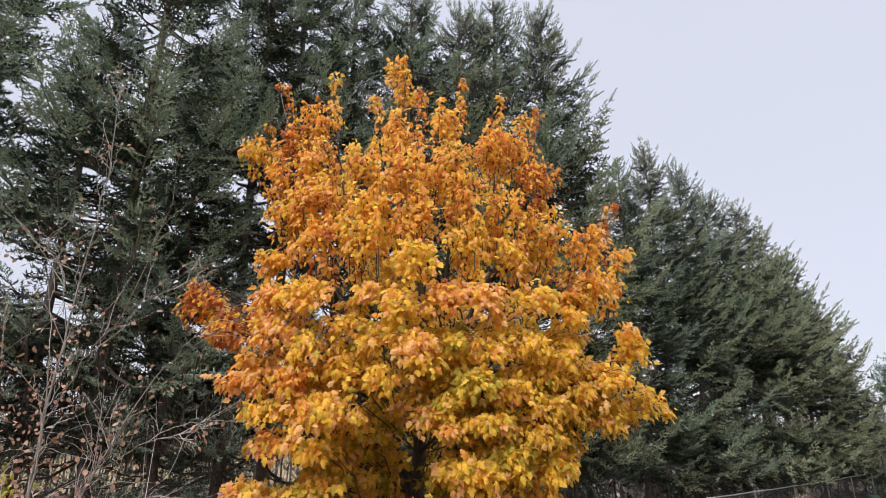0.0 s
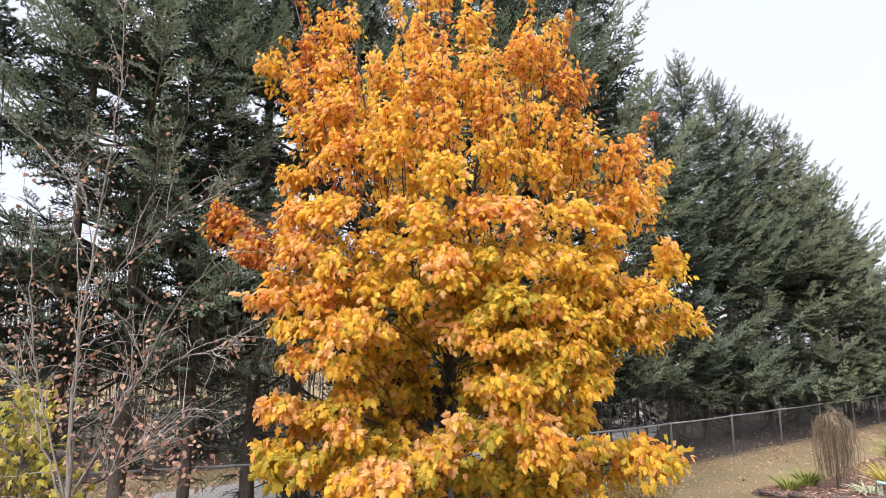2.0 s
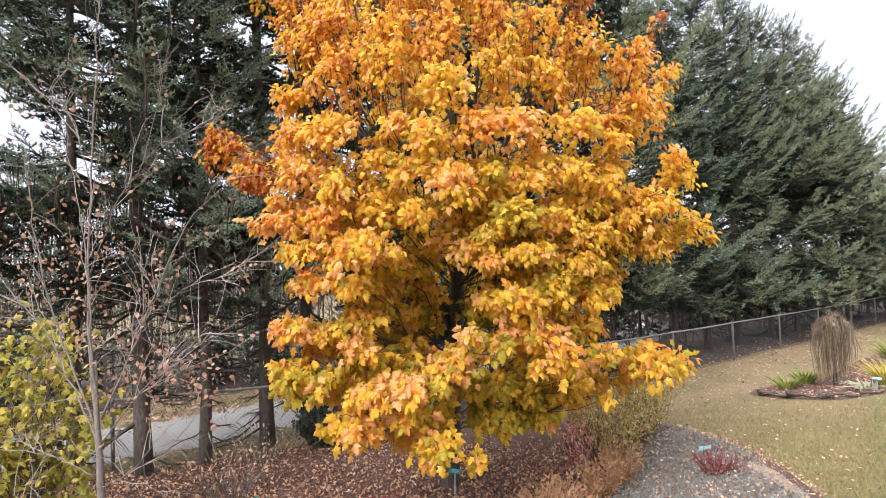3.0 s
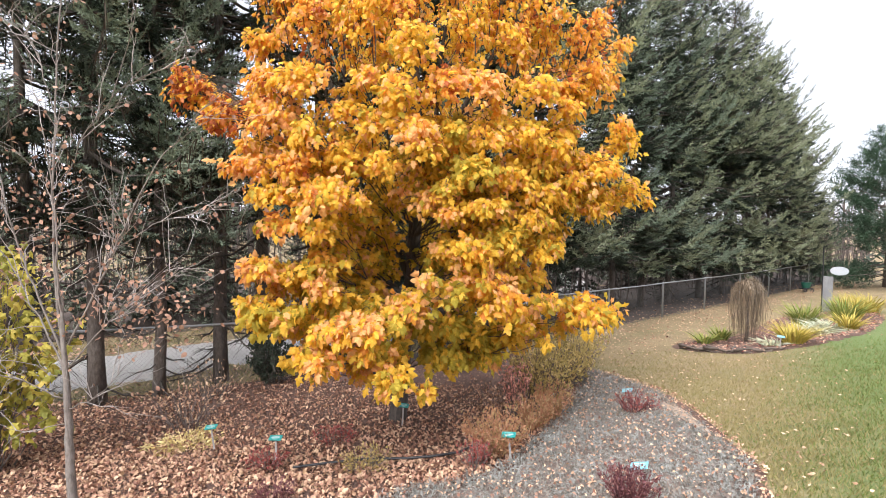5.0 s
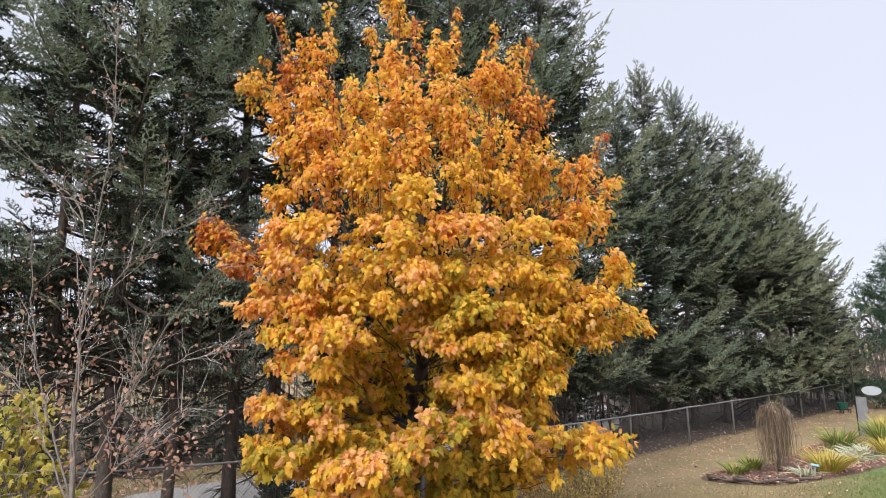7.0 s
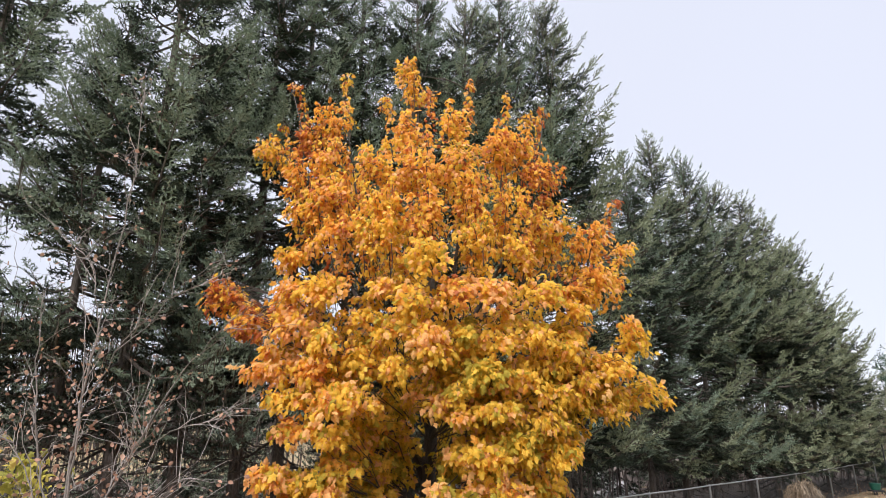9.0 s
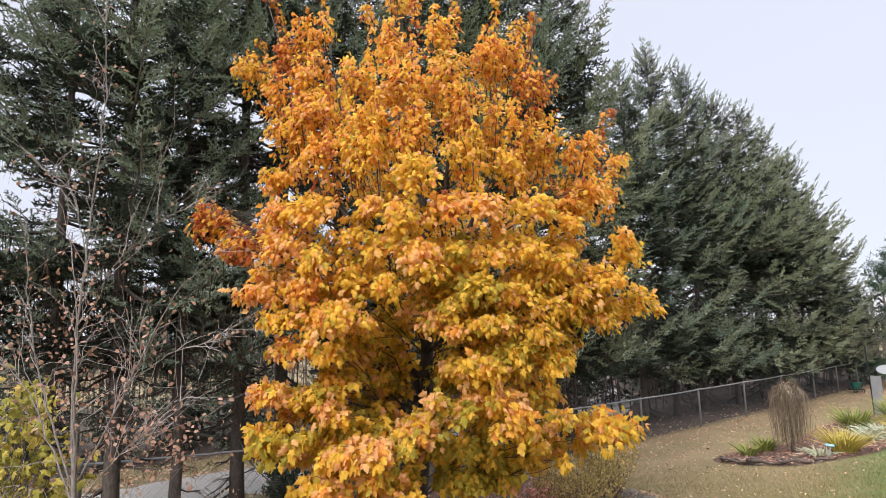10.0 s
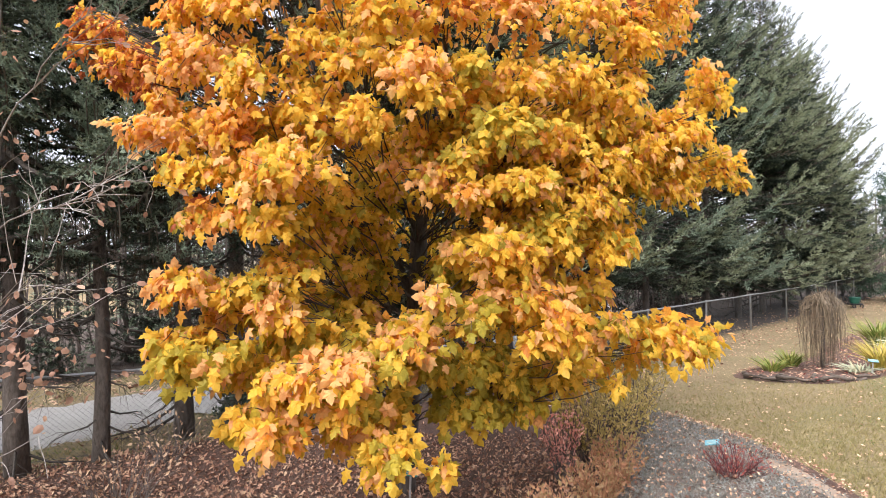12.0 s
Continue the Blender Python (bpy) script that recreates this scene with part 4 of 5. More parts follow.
# the far side and the inside
for x, y, z, r, h in FRONT:
    if 1.7 < z < 7.0 and r > 0.2 and -2.6 < x < 0.5:
        bough(-2.0 - x + mrng.normal(0, 0.25), min(9.4, 14.3 - y) + mrng.normal(0, 0.2), z + mrng.normal(0, 0.2), r * 1.2, max(0.22, h), "olive" if z < 3.0 else "gold", 0.34)
for z in np.arange(1.9, 7.0, 0.34):
    for k in range(4):
        a = mrng.uniform(0, 2 * np.pi)
        w = mrng.uniform(0.35, 1.45) * (1.0 if z < 5.5 else 0.6)
        if np.sin(a) * w > -0.3 or abs(np.cos(a) * w) > 0.55:
            bough(-1.0 + w * np.cos(a), 6.9 + w * np.sin(a), z, 0.34, 0.24, "olive" if z < 3.2 else "gold", 0.36)
for z in np.arange(1.9, 3.7, 0.3):
    for x in (-1.6, -1.25, -0.55, -0.3):
        bough(x + mrng.normal(0, 0.1), 6.6 + mrng.normal(0, 0.3), z + mrng.normal(0, 0.1), 0.25, 0.16, "olive" if mrng.random() < 0.5 else "gold", 0.55)

pos, tip, up, size, slot = (np.concatenate([q[i] for q in LEAVES]) for i in range(5))
pos = to_maple(pos)
R = frames(tip, up) * size[:, None, None]
MAPLE_MATS = [M_GOLD, M_ORANGE, M_RUST, M_OLIVE, M_PEACH]
# the outermost leaves of the low boughs are objects of their own
lone = np.nonzero((pos[:, 1] < -2.35) & (pos[:, 2] > 1.0) & (pos[:, 2] < 3.4))[0]
lone = lone[np.argsort(pos[lone, 1])][:300]
rest = np.setdiff1d(np.arange(len(pos)), lone)
crown = Soup()
for k in range(5):
    sel = rest[slot[rest] == k]
    crown.many(LEAF_V, LEAF_F, R[sel], pos[sel], k)
tagged(part("crown", crown, MAPLE_MATS, maple, "golden, orange and rust-coloured autumn leaves"), kind="stuff")
one = []
for k in range(5):
    s = Soup()
    s.add(LEAF_V, LEAF_F)
    one.append(s.mesh("leaf", MAPLE_MATS[k]))
for i in lone:
    ob = new("leaf", one[slot[i]])
    ob.parent = maple
    m = np.eye(4)
    m[:3, :3], m[:3, 3] = R[i], pos[i]
    ob.matrix_basis = Matrix(m.tolist())

s = Soup()
s.add(*tube(to_maple([(-1.24, 7.45, MAPLE_Z - 0.1), (-1.23, 7.44, MAPLE_Z + 0.1), (-1.15, 7.40, 1.1), (-1.05, 7.33, 2.0), (-0.98, 7.25, 2.9), (-0.95, 7.15, 4.4), (-1.0, 7.05, 6.0), (-1.2, 7.0, 7.4), (-1.23, 7.0, 8.3)]),
            [0.155, 0.128, 0.108, 0.10, 0.088, 0.066, 0.040, 0.018, 0.005], 10))
part("trunk", s, M_BARK_MAPLE, maple, smooth=True)
LEADERS = []
for a, b in (((-1.03, 7.3, 2.1), (-2.30, 6.75, 7.8)), ((-1.0, 7.28, 2.6), (-0.35, 6.75, 7.8)), ((-0.97, 7.2, 3.4), (0.72, 6.95, 7.3)), ((-1.02, 7.3, 3.0), (-3.15, 6.6, 8.0))):
    a, b = np.array(a), np.array(b)
    t = np.linspace(0, 1, 9)[:, None]
    line = a + (b - a) * t
    line[:, :2] += (b - a)[:2] * (np.sin(np.pi * t) * 0.16)
    line[1:-1] += mrng.normal(0, 0.03, (7, 3))
    LEADERS.append(line)
    s = Soup()
    s.add(*tube(to_maple(line), np.linspace(0.044, 0.005, 9), 7))
    part("limb", s, M_BARK_MAPLE, maple, smooth=True)
stems = np.concatenate([np.array([(-1.24, 7.44, 0.3 + 0.2 * i) for i in range(6)]) + np.array([(0.035 * i, -0.02 * i, 0) for i in range(6)])] + LEADERS + [np.array([(-1.0, 7.2, z) for z in np.arange(1.6, 7, 0.3)])])
twigs = Soup()
for a, b in SHOOTS:
    twigs.add(*tube(bend(to_maple(a), to_maple(b), 0.0, 0.01, 5, mrng), np.linspace(0.007, 0.002, 5), 4))
for k, (x, y, z, r, h) in enumerate(BOUGHS):
    c = np.array([x, y, z])
    gap = stems - c
    cost = np.linalg.norm(gap, axis=1) + 0.9 * np.abs(gap[:, 2] + 0.45 * np.hypot(gap[:, 0], gap[:, 1]))
    a = stems[np.argmin(cost)]
    line = bend(to_maple(a), to_maple(c), 0.06, 0.03, 7, mrng)
    if k < len(FRONT) and r > 0.2:
        s = Soup()
        s.add(*tube(line, np.linspace(0.010, 0.004, 7), 5))
        part("branch", s, M_BARK_MAPLE, maple, smooth=True)
    else:
        twigs.add(*tube(line[2:], np.linspace(0.007, 0.003, 5), 4))
    for _ in range(int(4 + 16 * r)):
        d = mrng.normal(0, 1, 3) + np.array([0, -0.2, 0.25])
        d /= np.linalg.norm(d)
        st = line[mrng.integers(4, 7)]
        twigs.add(*tube(bend(st, to_maple(c) + d * (r, r, h) * np.array(0.9), 0.03, 0.012, 4, mrng), np.linspace(0.006, 0.002, 4), 3))
tagged(part("twig_wood", twigs, M_BARK_MAPLE, maple), kind="stuff")


# ---- the chain-link fence ----
fence = thing("chain_link_fence", (0, 0, 0), "galvanised chain-link fence with round posts along the spruces", "fence")
FENCE_LINE = [(-12.0, 4.4), (-9.35, 5.95), (-6.80, 7.50), (-4.15, 9.15), (-1.9, 11.25), (0.62, 13.75), (2.83, 16.18), (4.83, 18.54), (6.78, 20.86), (8.75, 23.20), (10.72, 25.55), (12.65, 28.1), (14.6, 30.7), (16.6, 33.2)]
FENCE_H = 1.15
post = Soup()
post.add(*tube([(0, 0, -0.2), (0, 0, FENCE_H - 0.01), (0, 0, FENCE_H + 0.02), (0, 0, FENCE_H + 0.035)], [0.03, 0.03, 0.034, 0.012], 8))
post_mesh = post.mesh("post", M_STEEL, True)
for x, y in FENCE_LINE:
    ob = new("post", post_mesh)
    ob.parent = fence
    ob.matrix_basis = pose(x, y, float(lie(x, y)))
for (ax, ay), (bx, by) in zip(FENCE_LINE[:-1], FENCE_LINE[1:]):
    a, b = np.array([ax, ay, float(lie(ax, ay))]), np.array([bx, by, float(lie(bx, by))])
    L = np.linalg.norm(b - a)
    s = Soup()
    s.add(*tube(bend(a + (0, 0, FENCE_H), b + (0, 0, FENCE_H), -0.012, 0.002, 6), 0.021, 8))
    part("rail", s, M_STEEL, fence, smooth=True)
    wires = Soup()
    d = (b - a) / L
    h = FENCE_H - 0.06
    for s0 in np.arange(-h, L, 0.075):
        for way in (1, -1):
            p0, p1 = (s0, s0 + h) if way > 0 else (s0 + h, s0)
            za, zb = 0.04, 0.04 + h
            if p0 != p1:
                t = np.array([p0, p1])
                z = np.array([za, zb])
                lo, hi = np.clip(t, 0, L)
                z = za + (np.array([lo, hi]) - t[0]) / (t[1] - t[0]) * (zb - za)
                if abs(hi - lo) > 0.02:
                    wires.add(*tube(np.stack([a + d * lo + (0, 0, z[0]), a + d * hi + (0, 0, z[1])]), 0.0013, 3))
    wires.add(*tube(np.stack([a + (0, 0, 0.05), b + (0, 0, 0.05)]), 0.004, 3))
    part("wire_mesh", wires, M_WIRE, fence)


# ---- generic plants ----
def shrub(name, place, width, height, n_stem, n_leaf, leaf, stem_mat, leaf_mat, label, seed, upright=0.6, category="shrub", shape=None):
    """A low shrub: stems that fan out from the base, with small leaves along them."""
    rng = np.random.default_rng(seed)
    base = thing(name, (place[0], place[1], land(place[0], place[1]) + 0.02), label, category)
    stems, leaves = Soup(), Soup()
    P, D = [], []
    for i in range(n_stem):
        a = rng.uniform(0, 2 * np.pi)
        q = np.sqrt(rng.random())
        tip = np.array([np.cos(a) * q * width / 2, np.sin(a) * q * width / 2, height * rng.uniform(0.65, 1.05) * (1 - (1 - upright) * q * q)])
        foot = np.array([np.cos(a), np.sin(a), 0]) * rng.uniform(0, 0.18) * width - (0, 0, 0.03)
        line = bend(foot, tip, 0.04 * height, 0.02 * width, 6, rng)
        stems.add(*tube(line, np.linspace(0.006, 0.0018, 6), 3))
        k = max(2, n_leaf // n_stem)
        t = 1 - rng.random(k) ** 1.6 * 0.8
        pos = np.stack([np.interp(t, np.linspace(0, 1, 6), line[:, c]) for c in range(3)], 1)
        pos += rng.normal(0, 0.05 * width * 0.6, (k, 3)) * (1, 1, 0.6)
        P.append(pos)
        D.append(rng.normal(0, 0.6, (k, 3)) + (tip - foot)[None] / height * 0.8)
    P, D = np.concatenate(P), np.concatenate(D)
    P[:, 2] = np.maximum(P[:, 2], 0.02)
    R = frames(D, rng.normal(0, 1, D.shape)) * (rng.uniform(0.6, 1.2, len(P)) * leaf)[:, None, None]
    v, f = shape or (SLIM_V, SLIM_F)
    leaves.many(v, f, R, P)
    tagged(part("stem_wood", stems, stem_mat, base), kind="stuff")
    tagged(part("foliage", leaves, leaf_mat, base), kind="stuff")
    return base


def strap_clump(place, radius, height, count, mat, label, seed, name="iris_clump", droop=0.35):
    """A clump of strap leaves that arch outwards."""
    rng = np.random.default_rng(seed)
    base = thing(name, (place[0], place[1], land(place[0], place[1]) + 0.05), label, "perennial")
    s = Soup()
    for i in range(count):
        a, q = rng.uniform(0, 2 * np.pi), np.sqrt(rng.random())
        foot = np.array([np.cos(a), np.sin(a), 0]) * q * radius * 0.45
        h = 0.82 * height * rng.uniform(0.6, 1.1)
        b = a + rng.normal(0, 0.5)
        out = np.array([np.cos(b), np.sin(b), 0])
        t = np.linspace(0, 1, 6)
        lean = radius * (0.25 + 0.9 * q) * rng.uniform(0.6, 1.2)
        line = foot + out[None] * (lean * t ** 1.6)[:, None] + np.array([0, 0, 1.0])[None] * (h * (t - droop * rng.random() * t ** 3))[:, None]
        side = np.array([-out[1], out[0], 0]) * 1.0 + rng.normal(0, 0.3, 3)
        w = 0.011 * np.array([0.7, 1, 1, 0.85, 0.55, 0.05])[:, None]
        v = np.concatenate([line - side * w, line + side * w + out * 0.003])
        f = [x for k in range(5) for x in ((k, k + 1, k + 7), (k, k + 7, k + 6))]
        s.add(v, f)
    tagged(part("foliage", s, mat, base), kind="stuff")
    return base


# ---- the sapling ----
srng = np.random.default_rng(21)
SAP = np.array([-3.93, 4.5, float(lie(-3.93, 4.5)) + 0.02])
sapling = thing("sapling", SAP, "slender nearly bare sapling with grey bark and a few tan leaves", "young tree")


def sap(*pts):
    p = np.array(pts, float)
    p[:, 0] += 0.06 + 0.045 * np.maximum(0, p[:, 2] - 1.5)
    return p - SAP


tips = []


def sap_stem(name, pts, r0, r1, twig=0, label=""):
    p = sap(*pts)
    t = np.linspace(0, 1, len(p))
    k = np.linspace(0, 1, 4 * len(p))
    line = np.stack([np.interp(k, t, p[:, c]) for c in range(3)], 1)
    line[1:-1] = (line[:-2] + 2 * line[1:-1] + line[2:]) / 4
    line[1:-1] += srng.normal(0, 0.003 if name == "trunk" else 0.008, (len(line) - 2, 3))
    s = Soup()
    s.add(*tube(line, np.linspace(r0 * (0.9 if name == "trunk" else 0.62), r1, len(line)), 7))
    part(name, s, M_BARK_SAPLING, sapling, label, smooth=True)
    tips.append((line, r1, twig))
    return line


sap_stem("trunk", [(-3.93, 4.5, SAP[2] - 0.1), (-3.95, 4.5, 0.75), (-3.97, 4.5, 1.35), (-4.0, 4.49, 1.75), (-4.03, 4.48, 2.3)], 0.056, 0.014)
sap_stem("stem", [(-3.98, 4.5, 1.5), (-4.12, 4.5, 2.4), (-4.22, 4.55, 3.3), (-4.25, 4.6, 4.3), (-4.2, 4.6, 5.6), (-4.35, 4.6, 7.0)], 0.027, 0.004, 26)
sap_stem("stem", [(-3.98, 4.5, 1.5), (-4.03, 4.45, 2.4), (-4.05, 4.4, 3.2), (-4.16, 4.35, 3.9)], 0.024, 0.004, 14)
sap_stem("stem", [(-3.98, 4.5, 1.6), (-4.3, 4.45, 2.3), (-4.52, 4.4, 2.9), (-4.75, 4.4, 3.7), (-4.85, 4.4, 4.4)], 0.019, 0.004, 14)
sap_stem("branch", [(-3.95, 4.5, 1.75), (-3.62, 4.5, 2.35), (-3.35, 4.45, 2.85), (-3.02, 4.4, 3.46), (-2.6, 4.35, 3.9)], 0.020, 0.003, 22)
sap_stem("branch", [(-3.4, 4.5, 2.75), (-3.1, 4.55, 2.95), (-2.6, 4.6, 3.1), (-2.15, 4.6, 3.2)], 0.010, 0.002, 10)
sap_stem("branch", [(-3.96, 4.5, 1.5), (-3.5, 4.4, 1.95), (-3.1, 4.3, 2.25), (-2.6, 4.25, 2.6)], 0.014, 0.002, 18)
sap_stem("branch", [(-3.99, 4.5, 1.45), (-4.4, 4.6, 2.0), (-4.8, 4.6, 2.6), (-5.15, 4.6, 2.95)], 0.018, 0.003, 16)
sap_stem("branch", [(-3.97, 4.5, 1.2), (-4.4, 4.3, 1.45), (-4.9, 4.2, 1.5), (-5.4, 4.2, 1.75)], 0.012, 0.002, 12)
sap_stem("branch", [(-3.96, 4.5, 1.1), (-3.5, 4.4, 1.3), (-3.1, 4.4, 1.75)], 0.010, 0.002, 10)
sap_stem("branch", [(-3.96, 4.5, 0.95), (-4.4, 4.4, 0.85), (-4.9, 4.4, 1.0)], 0.008, 0.002, 6)
sap_stem("branch", [(-4.2, 4.55, 3.1), (-3.8, 4.5, 3.9), (-3.3, 4.45, 4.3), (-2.7, 4.4, 4.45)], 0.010, 0.002, 14)
sap_stem("branch", [(-4.24, 4.6, 4.0), (-4.5, 4.6, 4.7), (-4.9, 4.6, 5.1)], 0.009, 0.002, 10)
twigs, lv = Soup(), Soup()
LP, LD = [], []
for line, r, k in tips:
    for _ in range(int(k * 0.85)):
        i = srng.integers(len(line) // 4, len(line))
        d = line[min(i + 1, len(line) - 1)] - line[max(i - 2, 0)]
        d = d / (np.linalg.norm(d) + 1e-9) * 0.7 + srng.normal(0, 0.5, 3) * (1, 0.8, 0.6)
        d[2] += 0.15
        ln = srng.uniform(0.25, 0.75)
        tw = bend(line[i], line[i] + d * ln, 0.03, 0.015, 5, srng)
        twigs.add(*tube(tw, np.linspace(0.005, 0.0016, 5), 3))
        for _ in range(3):
            j = srng.integers(1, 5)
            e = d * 0.5 + srng.normal(0, 0.45, 3)
            tw2 = bend(tw[j], tw[j] + e * ln * 0.55, 0.02, 0.01, 4, srng)
            twigs.add(*tube(tw2, np.linspace(0.003, 0.0012, 4), 3))
            if srng.random() < 0.75:
                LP.append(tw2[-1])
                LD.append(e)
    if k > 14:
        for _ in range(14):
            LP.append(line[-1 - srng.integers(0, len(line) // 2)] + srng.normal(0, 0.2, 3))
            LD.append(srng.normal(0, 1, 3))
for _ in range(230):
    LP.append(sap((-3.15, 4.4, 2.15))[0] + srng.normal(0, 1, 3) * (0.40, 0.25, 0.15))
    LD.append(srng.normal(0, 1, 3))
for _ in range(330):
    LP.append(sap((-4.2, 4.45, 3.2))[0] + srng.normal(0, 1, 3) * (0.55, 0.3, 0.55))
    LD.append(srng.normal(0, 1, 3))
LP, LD = np.array(LP), np.array(LD)
LD[:, 2] -= 0.6
tagged(part("twig_wood", twigs, M_SAP_TWIG, sapling), kind="stuff")
oval_v = np.array([(0, 0, 0), (0.2, 0.3, -0.05), (0.6, 0.34, -0.08), (1, 0, -0.1), (0.6, -0.34, -0.02), (0.2, -0.3, 0.03), (0.45, 0, 0.06)])
oval_f = np.array([(6, i, (i + 1) % 6) for i in range(6)])
SAP_R = frames(LD, srng.normal(0, 1, LD.shape)) * srng.uniform(0.032, 0.064, len(LP))[:, None, None]
s = Soup()
s.add(oval_v, oval_f)
tan_leaf = s.mesh("leaf", M_TAN_LEAF)
for i in range(len(LP)):
    if i < 300:
        ob = new("leaf", tan_leaf)
        ob.parent = sapling
        m = np.eye(4)
        m[:3, :3], m[:3, 3] = SAP_R[i], LP[i]
        ob.matrix_basis = Matrix(m.tolist())
lv.many(oval_v, oval_f, SAP_R[300:], LP[300:])
tagged(part("foliage", lv, M_TAN_LEAF, sapling, "tan withered leaves"), kind="stuff")

# ---- yellow-green bush beyond the sapling ----
brng = np.random.default_rng(31)
BUSH = np.array([-5.5, 5.1, float(lie(-5.5, 5.1))])
bush = thing("leafy_bush", BUSH, "broad-leaved bush turning from green to yellow beside the sapling", "bush")
stems, lv = Soup(), Soup()
BP, BD = [], []
for i in range(46):
    a = brng.uniform(0, 2 * np.pi)
    tip = np.array([np.cos(a) * brng.uniform(0.2, 1.0), np.sin(a) * brng.uniform(0.2, 0.8), brng.uniform(0.5, 2.75)])
    if tip[2] > 2.1:
        tip[:2] *= 0.65
    line = bend((brng.normal(0, 0.08), brng.normal(0, 0.08), 0), tip, 0.15, 0.04, 7, brng)
    stems.add(*tube(line, np.linspace(0.012, 0.003, 7), 4))
    k = 25
    t = 1 - brng.random(k) ** 1.5 * 0.6
    BP.append(np.stack([np.interp(t, np.linspace(0, 1, 7), line[:, c]) for c in range(3)], 1) + brng.normal(0, 0.13, (k, 3)))
    BD.append(brng.normal(0, 0.6, (k, 3)) + (tip * (1, 1, 0))[None] * 0.6 - (0, 0, 0.5))
BP, BD = np.concatenate(BP), np.concatenate(BD)
lv.many(LEAF_V, LEAF_F, frames(BD, brng.normal(0, 0.5, BD.shape) + (0, -0.3, 0.8)) * brng.uniform(0.075, 0.135, len(BP))[:, None, None], BP)
tagged(part("stem_wood", stems, M_TWIG, bush), kind="stuff")
tagged(part("foliage", lv, M_LIME_LEAF, bush), kind="stuff")

# ---- shrubs and perennials of the bed ----
shrub("low_shrub", (0.28, 5.78), 0.85, 0.52, 90, 1000, 0.052, M_DRY_STEM, M_DRY_STEM, "airy russet-orange dried perennial in the bed", 41, 0.75)
shrub("low_shrub", (0.72, 6.75), 0.7, 0.46, 60, 650, 0.052, M_DRY_STEM, M_DRY_STEM, "airy russet-brown dried perennial in the bed", 42, 0.75)
shrub("low_shrub", (0.10, 5.36), 0.42, 0.32, 44, 520, 0.035, M_TWIG, M_CRIMSON, "small crimson-leaved shrub beside the plant label", 43, 0.8)
shrub("low_shrub", (0.45, 7.6), 0.55, 0.75, 50, 620, 0.055, M_TWIG, M_SALMON, "salmon-pink autumn shrub in the mulch", 44, 0.8)
shrub("bronze_shrub", (0.85, 8.0), 1.2, 1.0, 110, 2400, 0.062, M_TWIG, M_BRONZE_STEM, "bronze-green twiggy shrub at the back of the bed", 45, 0.8)
shrub("bronze_shrub", (1.35, 9.7), 1.3, 1.05, 110, 2200, 0.066, M_TWIG, M_BRONZE_STEM, "bronze-green twiggy shrub at the back of the bed", 46, 0.8)
shrub("low_shrub", (0.95, 7.3), 0.7, 0.52, 60, 650, 0.052, M_DRY_STEM, M_DRY_STEM, "airy russet-brown dried perennial in the bed", 47, 0.75)
shrub("barberry", (2.05, 7.35), 0.66, 0.31, 90, 420, 0.032, M_PURPLE, M_CRIMSON, "low red-twigged barberry in the ground cover", 48, 0.75)
shrub("barberry", (1.42, 4.08), 0.50, 0.30, 100, 900, 0.032, M_PURPLE, M_PURPLE, "dark purple barberry in the ground cover", 49, 0.8)
shrub("low_shrub", (-1.83, 6.48), 0.62, 0.22, 60, 700, 0.035, M_TWIG, M_CRIMSON, "low rust-red cushion plant in the mulch", 50, 0.5)
shrub("low_shrub", (-2.27, 5.50), 0.55, 0.26, 60, 640, 0.035, M_TWIG, M_CRIMSON, "low rust-red cushion plant beside a label", 51, 0.5)
shrub("low_shrub", (-1.08, 5.45), 0.62, 0.26, 60, 760, 0.035, M_TWIG, M_BRONZE_STEM, "low olive-yellow cushion plant in the mulch", 52, 0.5)
shrub("barberry", (-1.75, 4.55), 0.5, 0.22, 50, 420, 0.032, M_PURPLE, M_PURPLE, "dark purple barberry in the leaf litter", 53, 0.8)
shrub("bare_shrub", (-4.15, 6.8), 1.3, 0.72, 46, 60, 0.07, M_TWIG, M_LITTER_PALE, "bare brown twiggy shrub by the fence", 54, 0.8)
shrub("bare_shrub", (-4.6, 8.2), 1.1, 0.62, 40, 80, 0.07, M_TWIG, M_LITTER_PALE, "bare twiggy shrub with a few yellow leaves", 55, 0.8)
shrub("low_shrub", (-3.75, 6.2), 1.1, 0.08, 60, 900, 0.05, M_STRAW, M_STRAW, "flat pale yellow withered perennial in the bed", 56, 0.6)
shrub("evergreen_bush", (-4.0, 9.1), 0.95, 0.95, 70, 2000, 0.075, M_BARK_SPRUCE, M_NEEDLE_SHADE_DARK, "small dark evergreen bush beside the fence post", 57, 0.7, "bush")

